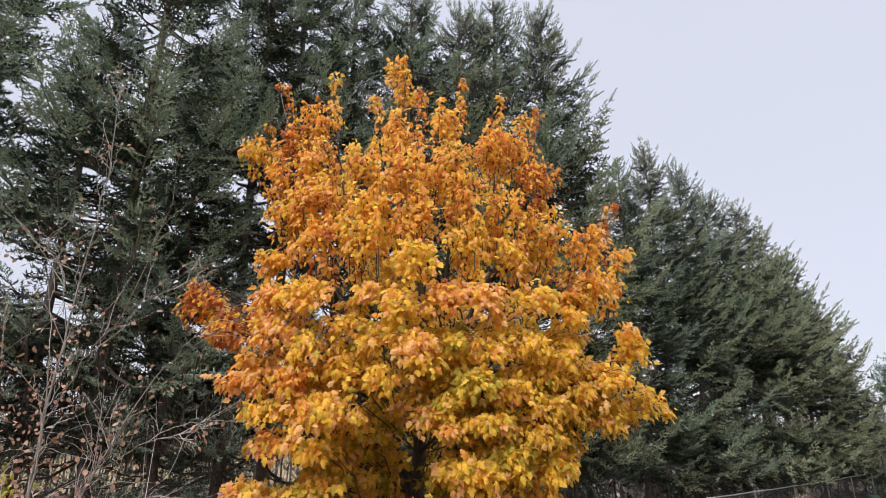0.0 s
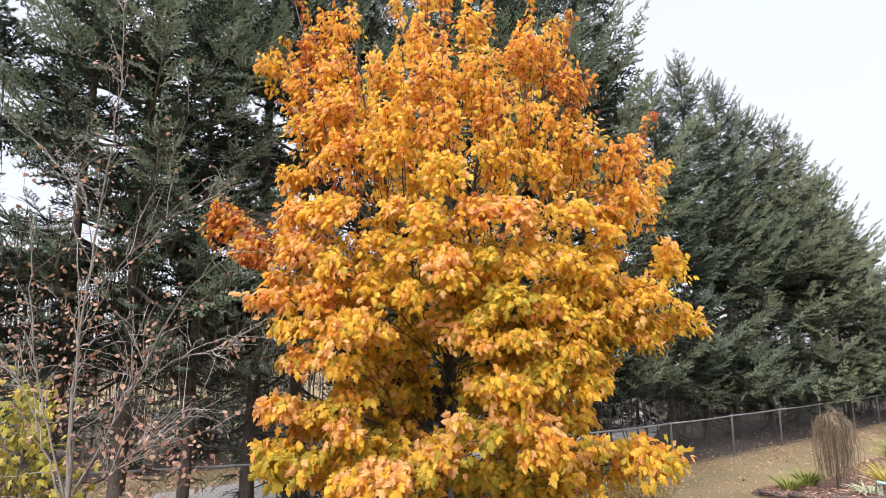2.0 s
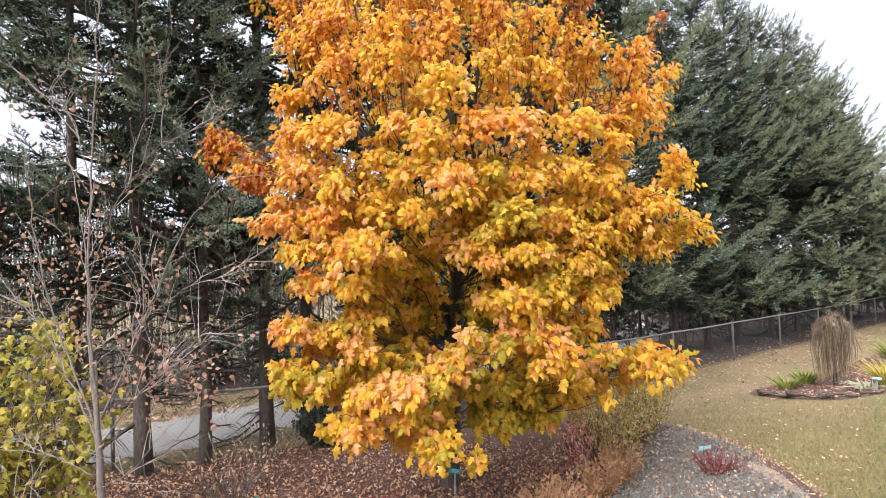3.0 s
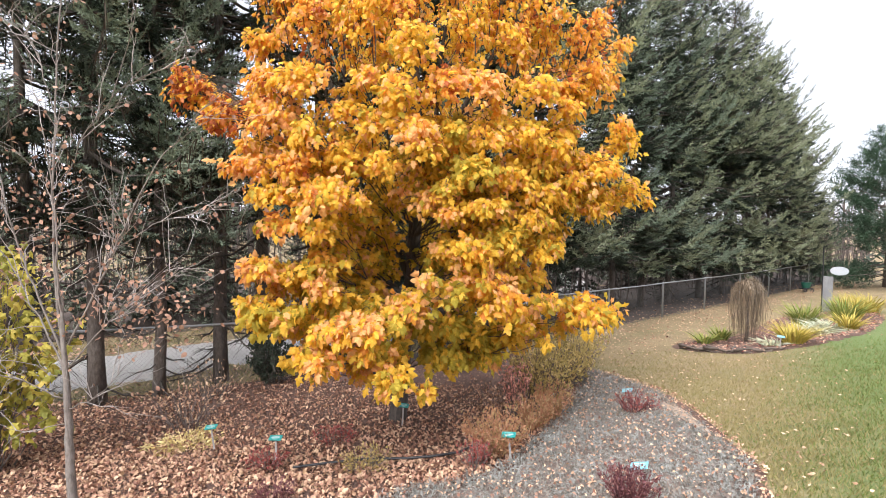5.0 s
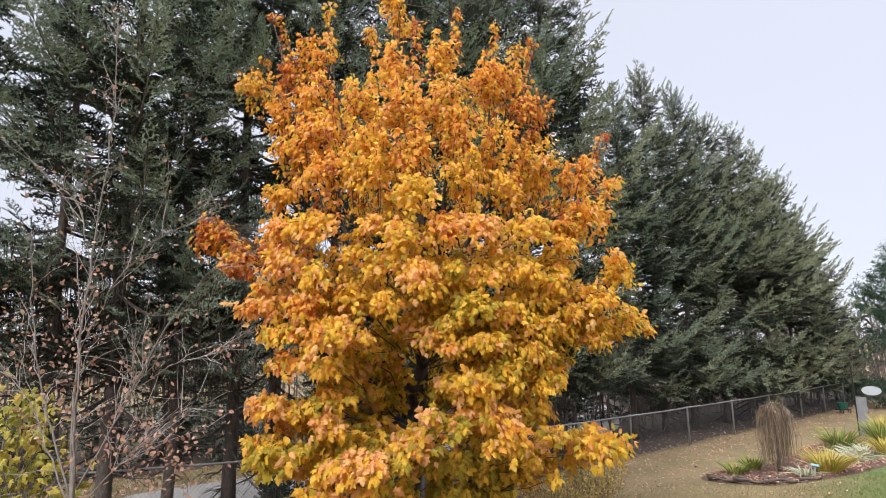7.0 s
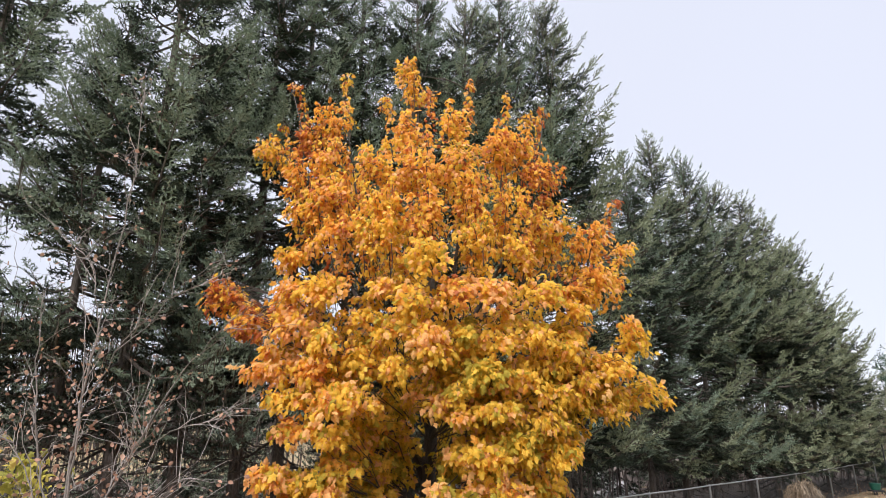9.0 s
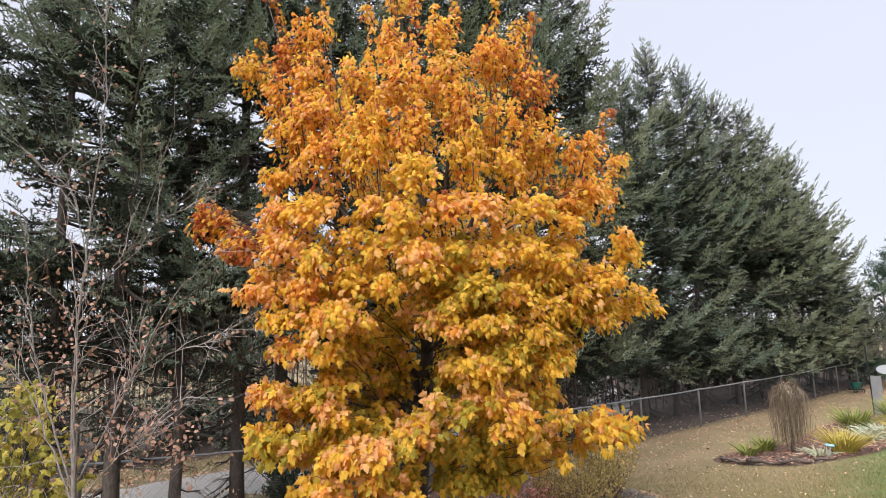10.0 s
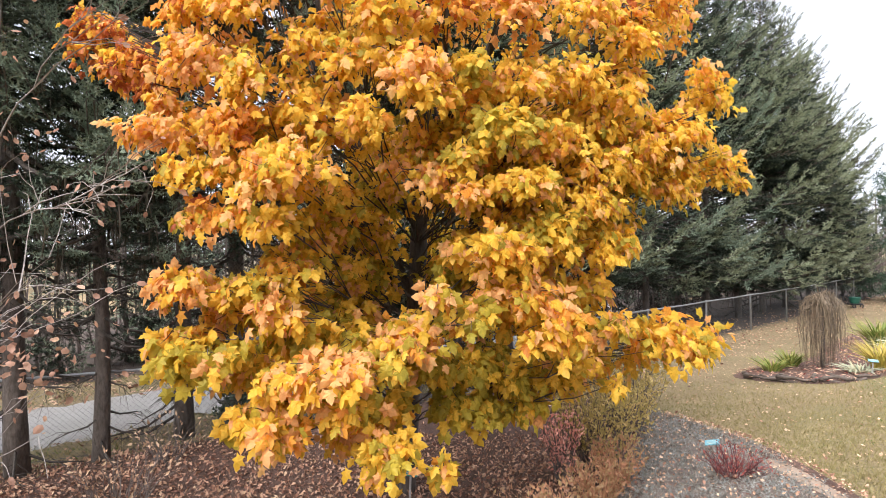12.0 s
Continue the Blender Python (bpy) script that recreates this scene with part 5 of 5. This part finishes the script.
# the island bed: weeping shrub, irises, logs
WEEP = (5.70, 13.8, land(5.70, 13.8) + 0.03)
weep = thing("weeping_shrub", WEEP, "leafless weeping shrub with hanging straw-brown twigs", "shrub")
wrng = np.random.default_rng(61)
s = Soup()
s.add(*tube([(0, 0, -0.05), (0.01, 0, 0.5), (0.0, 0.01, 1.05), (0, 0, 1.35)], [0.045, 0.038, 0.04, 0.03], 7))
part("trunk", s, M_BARK_SPRUCE, weep, smooth=True)
s = Soup()
for i in range(250):
    a = wrng.uniform(0, 2 * np.pi)
    q = 0.06 + 0.31 * wrng.random() ** 0.6
    out = np.array([np.cos(a), np.sin(a), 0.0])
    top = out * q + (0, 0, 1.02 + 0.44 * np.sqrt(1 - (q / 0.40) ** 2) + wrng.normal(0, 0.04))
    low = out * q * wrng.uniform(0.85, 1.15) + (0, 0, wrng.uniform(0.02, 0.25) if wrng.random() < 0.65 else wrng.uniform(0.25, 0.8))
    st = np.array([0.0, 0.0, 1.25 + 0.08 * wrng.random()])
    line = np.stack([st, st * 0.45 + top * 0.55 + (0, 0, 0.10), top, out * q * 1.08 + (0, 0, 0.55 * top[2] + 0.45 * low[2]), low])
    line[1:] += wrng.normal(0, 0.04, (4, 3))
    s.add(*tube(line, [0.008, 0.007, 0.005, 0.004, 0.002], 3))
for i in range(90):
    a, q = wrng.uniform(0, 2 * np.pi), wrng.uniform(0.05, 0.38)
    p0 = np.array([np.cos(a) * q, np.sin(a) * q, wrng.uniform(0.3, 1.35)])
    s.add(*tube(bend(p0, p0 + wrng.normal(0, 1, 3) * (0.16, 0.16, 0.14), 0.02, 0.02, 4, wrng), [0.004, 0.004, 0.003, 0.002], 3))
tagged(part("hanging_twig_mass", s, M_WEEP, weep), kind="stuff")
strap_clump((6.35, 12.95), 0.48, 0.62, 229, M_IRIS_GOLD, "clump of yellow strap leaves in the island bed", 71)
strap_clump((5.25, 14.2), 0.36, 0.46, 121, M_IRIS, "clump of green strap leaves beside the weeping shrub", 72)
strap_clump((4.75, 13.7), 0.34, 0.36, 94, M_IRIS, "thin clump of green strap leaves by the logs", 73)
strap_clump((8.0, 16.2), 0.55, 0.85, 229, M_IRIS, "tall clump of yellow-green iris leaves", 74)
strap_clump((9.35, 16.9), 0.6, 0.85, 229, M_IRIS, "tall clump of yellow-green iris leaves", 75)
strap_clump((9.9, 17.6), 0.6, 0.9, 202, M_IRIS_GOLD, "tall clump of yellowing iris leaves", 76)
strap_clump((8.3, 14.6), 0.4, 0.55, 148, M_IRIS_GOLD, "small clump of golden strap leaves", 77)
strap_clump((7.55, 14.4), 0.6, 0.34, 148, M_HOSTA, "collapsed pale grey-green leaves in the island bed", 78, "collapsed_perennial", 0.95)
strap_clump((8.0, 14.9), 0.6, 0.42, 148, M_HOSTA, "collapsed pale grey-green leaves in the island bed", 79, "collapsed_perennial", 0.95)
strap_clump((5.85, 12.75), 0.36, 0.22, 81, M_HOSTA, "collapsed pale leaves under the weeping shrub", 80, "collapsed_perennial", 0.95)
strap_clump((10.9, 18.6), 0.6, 0.8, 175, M_IRIS_GOLD, "tall clump of yellowing iris leaves", 81)


def log(x, y, length, r, turn, seed):
    rng = np.random.default_rng(seed)
    ob = thing("edging_log", (x, y, land(x, y) + r * 0.9 + 0.03), "dark weathered log edging the island bed", "log", "logs edging the island bed", turn=turn)
    s = Soup()
    n = 8
    s.add(*tube(np.stack([np.linspace(-length / 2, length / 2, n), rng.normal(0, 0.035, n), rng.normal(0, 0.015, n)], 1), r * rng.uniform(0.55, 1.3, n), 8))
    part("trunk_piece", s, M_LOG, ob, smooth=True)


log(4.35, 12.80, 0.9, 0.028, -42, 1)
log(4.85, 12.40, 1.0, 0.029, -28, 2)
log(4.75, 12.62, 0.7, 0.024, -52, 3)
log(5.3, 12.22, 0.7, 0.029, -6, 4)
log(5.15, 12.45, 0.6, 0.022, 30, 5)
log(4.2, 13.15, 0.6, 0.026, -64, 6)
log(5.75, 12.30, 0.5, 0.022, 14, 7)
log(4.6, 12.75, 0.8, 0.023, 12, 8)
log(5.0, 12.55, 0.55, 0.027, 64, 9)
log(5.45, 12.4, 0.6, 0.023, -50, 10)
log(4.45, 13.0, 0.7, 0.020, -15, 11)


# ---- plant labels ----
def plant_label(x, y, height, lean, turn, plate_mat, label):
    ob = thing("plant_label", (x, y, land(x, y) + 0.02), label, "plant label", "labels of the plants", turn=turn)
    bm = box((-0.011, -0.004, -0.12), (0.011, 0.004, height), 0.002)
    bmesh.ops.rotate(bm, verts=bm.verts, cent=(0, 0, 0), matrix=Matrix.Rotation(radians(lean), 3, "Y"))
    part("stake", bm, M_STAKE, ob)
    top = Matrix.Rotation(radians(lean), 4, "Y") @ Matrix.Translation((0, 0, height)) @ Matrix.Rotation(radians(-70), 4, "X")
    bm = box((-0.075, -0.004, -0.045), (0.075, 0.004, 0.045), 0.003)
    bm.transform(top)
    plate = part("plate", bm, plate_mat, ob, "tilted plastic name plate")
    for k, (w, z) in enumerate(((0.045, 0.018), (0.052, -0.004), (0.032, -0.024))):
        bm = box((-w, -0.0072, z - 0.0035), (w, -0.0045, z + 0.0035))
        bm.transform(top)
        part("text_bar", bm, M_INK, plate)
    return ob


plant_label(-3.21, 5.96, 0.33, -8, 8, M_TEAL, "teal plant label on a grey stake in the leaf litter")
plant_label(-2.20, 5.57, 0.34, -2, 4, M_TEAL, "teal plant label on a grey stake beside a red cushion plant")
plant_label(-1.10, 7.15, 0.30, 3, 0, M_TEAL, "teal plant label on a grey stake before the maple's trunk")
plant_label(0.47, 5.51, 0.30, -6, -10, M_TEAL, "teal plant label on a grey stake beside crimson leaves")
plant_label(2.1, 8.1, 0.17, -14, -20, M_PALE_BLUE, "pale blue plant label behind the red barberry")
plant_label(1.62, 4.52, 0.16, -16, -20, M_PALE_BLUE, "pale blue plant label behind the purple barberry")
plant_label(5.95, 12.6, 0.24, 4, -20, M_PALE_BLUE, "pale blue plant label in the island bed")
plant_label(1.05, 8.0, 0.20, -12, 10, M_STAKE, "small grey plant label among dried stems")

# garden hose half sunk in the mulch
hose = Soup()
hp = np.array([(-1.9, 5.35), (-1.54, 5.50), (-1.1, 5.62), (-0.72, 5.58), (-0.4, 5.62), (-0.11, 5.75), (0.05, 6.1)])
hs = np.linspace(0, 6, 40)
hx, hy = np.interp(hs, range(7), hp[:, 0]), np.interp(hs, range(7), hp[:, 1])
hose.add(*tube(np.stack([hx, hy, [land(a, b) + 0.095 for a, b in zip(hx, hy)]], 1), 0.014, 7))
tagged(part("garden_hose", hose, M_HOSE, smooth=True), "black rubber hose lying on the mulch", "hose")

# ---- far things on the lawn ----
OVX, OVY = 10.45, 19.5
ovz = land(OVX, OVY)
oval = thing("oval_sign", (OVX, OVY, ovz), "white oval sign board on a grey panel with a dark post", "sign", turn=-28)
bm = bmesh.new()
bmesh.ops.create_cone(bm, cap_ends=True, segments=40, radius1=1, radius2=1, depth=1)
bm.transform(Matrix.Translation((0.02, -0.06, 1.63 - ovz)) @ Matrix.Rotation(radians(90), 4, "X") @ Matrix.Diagonal((0.25, 0.14, 0.03, 1)))
part("board", bm, M_WHITE, oval, "white oval board")
part("panel", box((-0.44, 0.0, -0.05), (-0.14, 0.10, 1.42 - ovz), 0.01), M_GREY_BOARD, oval, "weathered grey panel")
part("bracket", box((-0.3, -0.035, 1.59 - ovz), (0.1, 0.0, 1.66 - ovz), 0.005), M_DARK_POST, oval)
s = Soup()
s.add(*tube([(-0.42, -0.1, -0.1), (-0.42, -0.1, 1.2), (-0.43, -0.1, 2.35 - ovz)], [0.022, 0.02, 0.018], 6))
part("post", s, M_DARK_POST, oval)

cx, cy = 13.3, 28.0
cart_size = 0.52
cart = thing("garden_cart", (cx, cy, float(lie(cx, cy))), "green plastic garden cart parked by the fence end", "garden cart", turn=20)
cart.scale = (cart_size, cart_size, cart_size)
bm = bmesh.new()
bmesh.ops.create_cone(bm, cap_ends=True, segments=20, radius1=0.32, radius2=0.42, depth=0.5)
bm.transform(Matrix.Translation((0, 0, 0.62)))
bmesh.ops.bevel(bm, geom=bm.edges[:], offset=0.02, segments=1, affect="EDGES")
part("tub", bm, M_GREEN_TUB, cart)
part("frame", box((-0.5, -0.3, 0.26), (0.5, 0.3, 0.36), 0.02), M_DARK_POST, cart)
for sx in (-0.36, 0.36):
    s = Soup()
    a = np.linspace(0, 2 * np.pi, 17)
    s.add(*tube(np.stack([sx + 0.13 * np.cos(a), np.full(17, -0.3), 0.16 + 0.13 * np.sin(a)], 1), 0.04, 6))
    part("wheel", s, M_HOSE, cart)
s = Soup()
s.add(*tube([(0.45, 0, 0.32), (0.65, 0, 0.7), (0.85, 0, 1.0)], 0.02, 6))
part("handle", s, M_DARK_POST, cart)


def pine(x, y, height, reach, seed, label):
    """A rounded pine with tufts of long needles."""
    rng = np.random.default_rng(seed)
    base = thing("pine_tree", (x, y, float(lie(x, y))), label, "pine tree")
    s = Soup()
    s.add(*tube([(0, 0, -0.2), (0.05, 0, height * 0.4), (0, 0.06, height * 0.75), (0.05, 0, height)], [0.16, 0.12, 0.07, 0.015], 8))
    part("trunk", s, M_BARK_SPRUCE, base, smooth=True)
    limbs, crown = Soup(), Soup()
    tv, tf = sprig_template(rng, 8, 0.42, 0.05)
    P, D = [], []
    for i in range(130):
        z = height * rng.uniform(0.06, 0.98)
        a = rng.uniform(0, 2 * np.pi)
        L = reach * np.interp(z / height, [0, 0.25, 0.6, 1], [1.1, 1, 0.72, 0.12]) * rng.uniform(0.7, 1.1)
        tip = np.array([np.cos(a) * L, np.sin(a) * L, z + L * (0.3 if z > 1.5 else -0.1)])
        line = bend((0, 0, z), tip, -0.05 * L, 0.03, 6, rng)
        limbs.add(*tube(line, np.linspace(0.03, 0.008, 6), 4))
        k = int(12 + 18 * L)
        t = 1 - rng.random(k) ** 1.4 * 0.75
        P.append(np.stack([np.interp(t, np.linspace(0, 1, 6), line[:, c]) for c in range(3)], 1) + rng.normal(0, 0.13, (k, 3)))
        D.append((tip - (0, 0, z))[None] / (L + 0.1) * 0.6 + rng.normal(0, 0.45, (k, 3)) + (0, 0, 0.35))
    P, D = np.concatenate(P), np.concatenate(D)
    crown.many(tv, tf, frames(D, rng.normal(0, 1, D.shape)) * rng.uniform(0.3, 0.5, len(P))[:, None, None], P)
    tagged(part("limb_wood", limbs, M_BARK_SPRUCE, base), kind="stuff")
    tagged(part("crown", crown, M_PINE, base), kind="stuff")
    return base


pine(18.0, 30.4, 7.9, 3.0, 91, "dark blue-green pine beyond the island bed")

# ---- woods beyond the road and far off ----
def thicket(s0, s1, o0, o1, count, h0, h1, twig, label, seed):
    """Bare stems and twigs of a wood that nobody could count."""
    rng = np.random.default_rng(seed)
    s = Soup()
    for i in range(count):
        x, y = along(rng.uniform(s0, s1), rng.uniform(o0, o1))
        h = rng.uniform(h0, h1)
        foot, top = np.array([x, y, -0.1]), np.array([x + rng.normal(0, 0.06 * h), y + rng.normal(0, 0.06 * h), h])
        line = bend(foot, top, 0, 0.05, 6, rng)
        s.add(*tube(line, np.linspace(0.012 + 0.006 * h, 0.006, 6), 4))
        for _ in range(twig):
            j = rng.integers(1, 6)
            d = rng.normal(0, 1, 3) + (0, 0, 0.6)
            e = line[j] + d / np.linalg.norm(d) * h * rng.uniform(0.1, 0.26)
            s.add(*tube(bend(line[j], e, 0.05, 0.04, 4, rng), np.linspace(0.009, 0.003, 4), 3))
    return tagged(part("bare_woods", s, M_WOODS), label, "woods", kind="stuff")


thicket(-32, 6, 8, 20, 300, 3.0, 7.5, 9, "grey-brown leafless undergrowth beyond the gravel road", 111)
thicket(-3, 21, 2.0, 6.0, 150, 1.2, 3.6, 9, "dark leafless undergrowth in the shade of the spruces", 113)
thicket(21, 34, 0.6, 6, 190, 2.0, 5.0, 11, "grey-brown leafless brush at the end of the spruces", 112)


def far_belt():
    """A belt of far evergreens and bare crowns that closes the horizon."""
    rng = np.random.default_rng(121)
    tv, tf = sprig_template(rng, 9, 0.3, 0.08)
    s = Soup()
    P, D, S, K = [], [], [], []
    for i in range(120):
        a = rng.uniform(-0.9, 3.3)
        r = rng.uniform(46, 78)
        c = np.array([r * np.cos(a), r * np.sin(a) + 4, 0])
        if (c[0] - P_X) * N_X + (c[1] - P_Y) * N_Y < 12 and c[1] > 5 and c[0] < 14:
            continue
        h = rng.uniform(6, 11) if c[0] < 0 else rng.uniform(5, 8)
        s.add(*tube([c - (0, 0, 0.3), c + (0, 0, h)], [0.18, 0.03], 5), 0)
        n = 42
        z = rng.random(n) ** 1.2
        w = (1 - z) * h * 0.22 + 0.15
        az = rng.uniform(0, 2 * np.pi, n)
        P.append(c + np.stack([np.cos(az) * w, np.sin(az) * w, 0.6 + z * (h - 0.6)], 1))
        D.append(np.stack([np.cos(az), np.sin(az), rng.normal(-0.1, 0.4, n)], 1))
        S.append(np.full(n, 1.9))
        K.append(np.full(n, rng.random() < 0.45))
    P, D, S, K = (np.concatenate(q) for q in (P, D, S, K))
    R = frames(D, rng.normal(0, 1, D.shape)) * S[:, None, None]
    s.many(tv, tf, R[~K], P[~K], 1)
    s.many(tv, tf, R[K], P[K], 0)
    tagged(part("far_trees", s, [M_WOODS, M_FAR_DARK]), "far belt of evergreens and bare trees on the horizon", "woods", kind="stuff")


far_belt()


# ---- what lies on the ground ----
def strew(count, box_, test, v, f, sizes, mats, odds, name, label, category, seed, lift=0.03, tilt=0.35, upright=False):
    """Many small pieces strewn where test allows."""
    rng = np.random.default_rng(seed)
    x, y = rng.uniform(box_[0], box_[1], count), rng.uniform(box_[2], box_[3], count)
    keep = test(x, y, rng)
    x, y = x[keep], y[keep]
    n = len(x)
    z = np.array([land(a, b) for a, b in zip(x, y)]) + lift + rng.uniform(0, 0.015, n)
    a = rng.uniform(0, 2 * np.pi, n)
    d = np.stack([np.cos(a), np.sin(a), rng.normal(0, tilt, n)], 1)
    if upright:
        d[:, 2] = rng.uniform(0.7, 2.2, n)
        up = rng.normal(0, 1, (n, 3))
    else:
        up = np.stack([rng.normal(0, tilt, n), rng.normal(0, tilt, n), np.ones(n)], 1)
    R = frames(d, up) * rng.uniform(*sizes, n)[:, None, None]
    k = rng.choice(len(mats), n, p=odds)
    s = Soup()
    P = np.stack([x, y, z], 1)
    for i in range(len(mats)):
        s.many(v, f, R[k == i], P[k == i], i)
    return tagged(part(name, s, mats), label, category, kind="stuff")


in_bed = lambda x, y, g: inside(x, y, BED) & ((x < 1.6) | (y > 10.0)) & ~inside(x, y, COVER) & (y < 0.62 * x + 12.5)
in_cover = lambda x, y, g: inside(x, y, COVER) & (~inside(x, y, EDGE) | (g.random(len(x)) < 0.2))
CHIP_V = np.array([(0, 0, 0), (0.45, 0.30, 0.10), (1, 0.04, -0.02), (0.55, -0.28, 0.07)])
CHIP_F = np.array([(0, 1, 2), (0, 2, 3)])
strew(40000, (-8, 2.8, 2.6, 11), lambda x, y, g: in_bed(x, y, g) & (g.random(len(x)) < np.clip(1.25 - 0.24 * (y - 4), 0.2, 1)), CHIP_V, CHIP_F, (0.032, 0.07), [M_LITTER, M_LITTER_PALE], [0.92, 0.08], "leaf_litter", "brown fallen leaves over the mulch", "fallen leaves", 131, 0.045, 0.9)
strew(19000, (-7, 2.6, 5.0, 9.5), lambda x, y, g: in_bed(x, y, g), CHIP_V, CHIP_F, (0.03, 0.065), [M_LITTER], [1.0], "leaf_litter", "small brown leaf crumbs over the bark mulch", "fallen leaves", 145, 0.035, 0.9)
strew(19000, (-7, 2.8, 2.8, 8.5), lambda x, y, g: in_bed(x, y, g) & (g.random(len(x)) < np.clip(1.1 - 0.42 * (y - 4.6), 0.06, 1)), LEAF_V, LEAF_F, (0.034, 0.068), [M_LITTER_PALE, M_LITTER], [0.42, 0.58], "pale_leaf_litter", "pale tan fallen leaves over the mulch", "fallen leaves", 132, 0.055, 0.9)
strew(5200, (-1, 2.8, 3, 11), in_cover, CHIP_V * (1, 1.2, 1), CHIP_F, (0.02, 0.048), [M_LITTER_PALE, M_LITTER], [0.4, 0.6], "pale_leaf_litter", "pale fallen leaves on the ground cover", "fallen leaves", 133, 0.085, 0.7)
strew(42000, (-1, 2.8, 3, 11), in_cover, *sprig_template(np.random.default_rng(3), 5, 0.3, 0.10), (0.035, 0.105), [M_COVER], [1.0], "ground_cover", "mat of low grey-green ground cover plants", "ground cover", 134, 0.045, 0.9)
strew(9000, (-13, 0, 4, 16), lambda x, y, g: (lambda o: (o > 0.1) & (o < 3.2) & (g.random(len(x)) < np.clip(1.0 - 0.32 * o, 0.05, 1)))((x - P_X) * N_X + (y - P_Y) * N_Y), CHIP_V, CHIP_F, (0.04, 0.10), [M_LITTER, M_LITTER_PALE], [0.7, 0.3], "leaf_litter", "brown leaves blown along the road's near verge", "fallen leaves", 142, 0.03, 0.6)
strew(9000, (1.6, 3.2, 2.8, 10.5), lambda x, y, g: inside(x, y, BED) & ~inside(x, y, COVER) & ~inside(x, y, EDGE), CHIP_V, CHIP_F, (0.02, 0.05), [M_LITTER_PALE, M_LITTER], [0.35, 0.65], "pale_leaf_litter", "fallen leaves caught along the bed's rim", "fallen leaves", 135, 0.05, 0.7)
strew(700, (2.2, 2.9, 5.6, 8.4), lambda x, y, g: inside(x, y, EDGE), CHIP_V, CHIP_F, (0.015, 0.04), [M_LITTER_PALE, M_LITTER], [0.35, 0.65], "pale_leaf_litter", "small leaves and crumbs on the sandy strip", "fallen leaves", 144, 0.085, 0.4)
on_lawn = lambda x, y: ~inside(x, y, BED) & ~inside(x, y, ISLAND) & ((x - P_X) * N_X + (y - P_Y) * N_Y < 0.3) & (x > 0.0)
strew(11000, (0, 16, 3, 26), lambda x, y, g: on_lawn(x, y) & (g.random(len(x)) < np.clip(0.75 - 0.3 * (0.928 * x - 0.371 * y), 0.12, 0.8)), SLIM_V * (1, 1.4, 1), SLIM_F, (0.02, 0.055), [M_LITTER_PALE, M_LITTER], [0.7, 0.3], "pale_leaf_litter", "pale fallen leaves scattered on the lawn", "fallen leaves", 136, 0.03)
strew(17000, (-1, 18, 11, 34), lambda x, y, g: (lambda o: (o > -2.4) & (o < 2.0) & (g.random(len(x)) < np.clip(1.05 - 0.42 * np.abs(o + 0.2), 0.1, 1)))((x - P_X) * N_X + (y - P_Y) * N_Y), LEAF_V, LEAF_F, (0.03, 0.07), [M_LITTER, M_LITTER_PALE], [0.7, 0.3], "leaf_litter", "brown leaves drifted against the fence", "fallen leaves", 137, 0.03)
strew(5000, (-16, 0, 6, 22), lambda x, y, g: (lambda o: (o > 4.6) & (o < 7.5))((x - P_X) * N_X + (y - P_Y) * N_Y), LEAF_V, LEAF_F, (0.07, 0.12), [M_LITTER, M_LITTER_PALE], [0.6, 0.4], "leaf_litter", "brown leaves on the verge beyond the road", "fallen leaves", 138, 0.03)
strew(10000, (3.5, 11.5, 11.5, 20.5), lambda x, y, g: inside(x, y, ISLAND), SLIM_V, SLIM_F, (0.04, 0.09), [M_LITTER, M_CRIMSON], [0.85, 0.15], "red_mulch_chips", "reddish bark chips and leaves in the island bed", "mulch", 139, 0.06)
BLADE_V = np.array([(0, 0.09, 0), (0, -0.09, 0), (1.0, 0, -0.1)])
BLADE_F = np.array([(0, 1, 2)])
green = lambda x, y: 0.928 * x - 0.371 * y
strew(260000, (1.5, 10, 3.4, 13), lambda x, y, g: on_lawn(x, y) & (g.random(len(x)) < np.clip(1.5 - 0.11 * y, 0.05, 1)) & (green(x, y) + g.normal(0, 0.45, len(x)) < 1.1), BLADE_V, BLADE_F, (0.03, 0.055), [M_GRASS_BLADE], [1.0], "lawn_grass", "dry straw-green lawn grass", "grass", 140, -0.005, 0.3, True)
strew(200000, (1.5, 10, 3.4, 13), lambda x, y, g: on_lawn(x, y) & (g.random(len(x)) < np.clip(1.5 - 0.11 * y, 0.05, 1)) & (green(x, y) + g.normal(0, 0.45, len(x)) > 1.1), BLADE_V, BLADE_F, (0.03, 0.055), [M_GRASS_GREEN, M_GRASS_BLADE], [0.75, 0.25], "lawn_grass", "green mown lawn grass", "grass", 141, -0.005, 0.3, True)
strew(26000, (-13, 2, 5, 18), lambda x, y, g: (lambda o: ((o > 0.9) & (o < 2.5)) | ((o > 5.0) & (o < 6.8)))((x - P_X) * N_X + (y - P_Y) * N_Y), BLADE_V, BLADE_F, (0.05, 0.11), [M_GRASS_BLADE, M_GRASS_GREEN], [0.8, 0.2], "verge_grass", "yellowing rough grass along both sides of the road", "grass", 143, -0.005, 0.3, True)
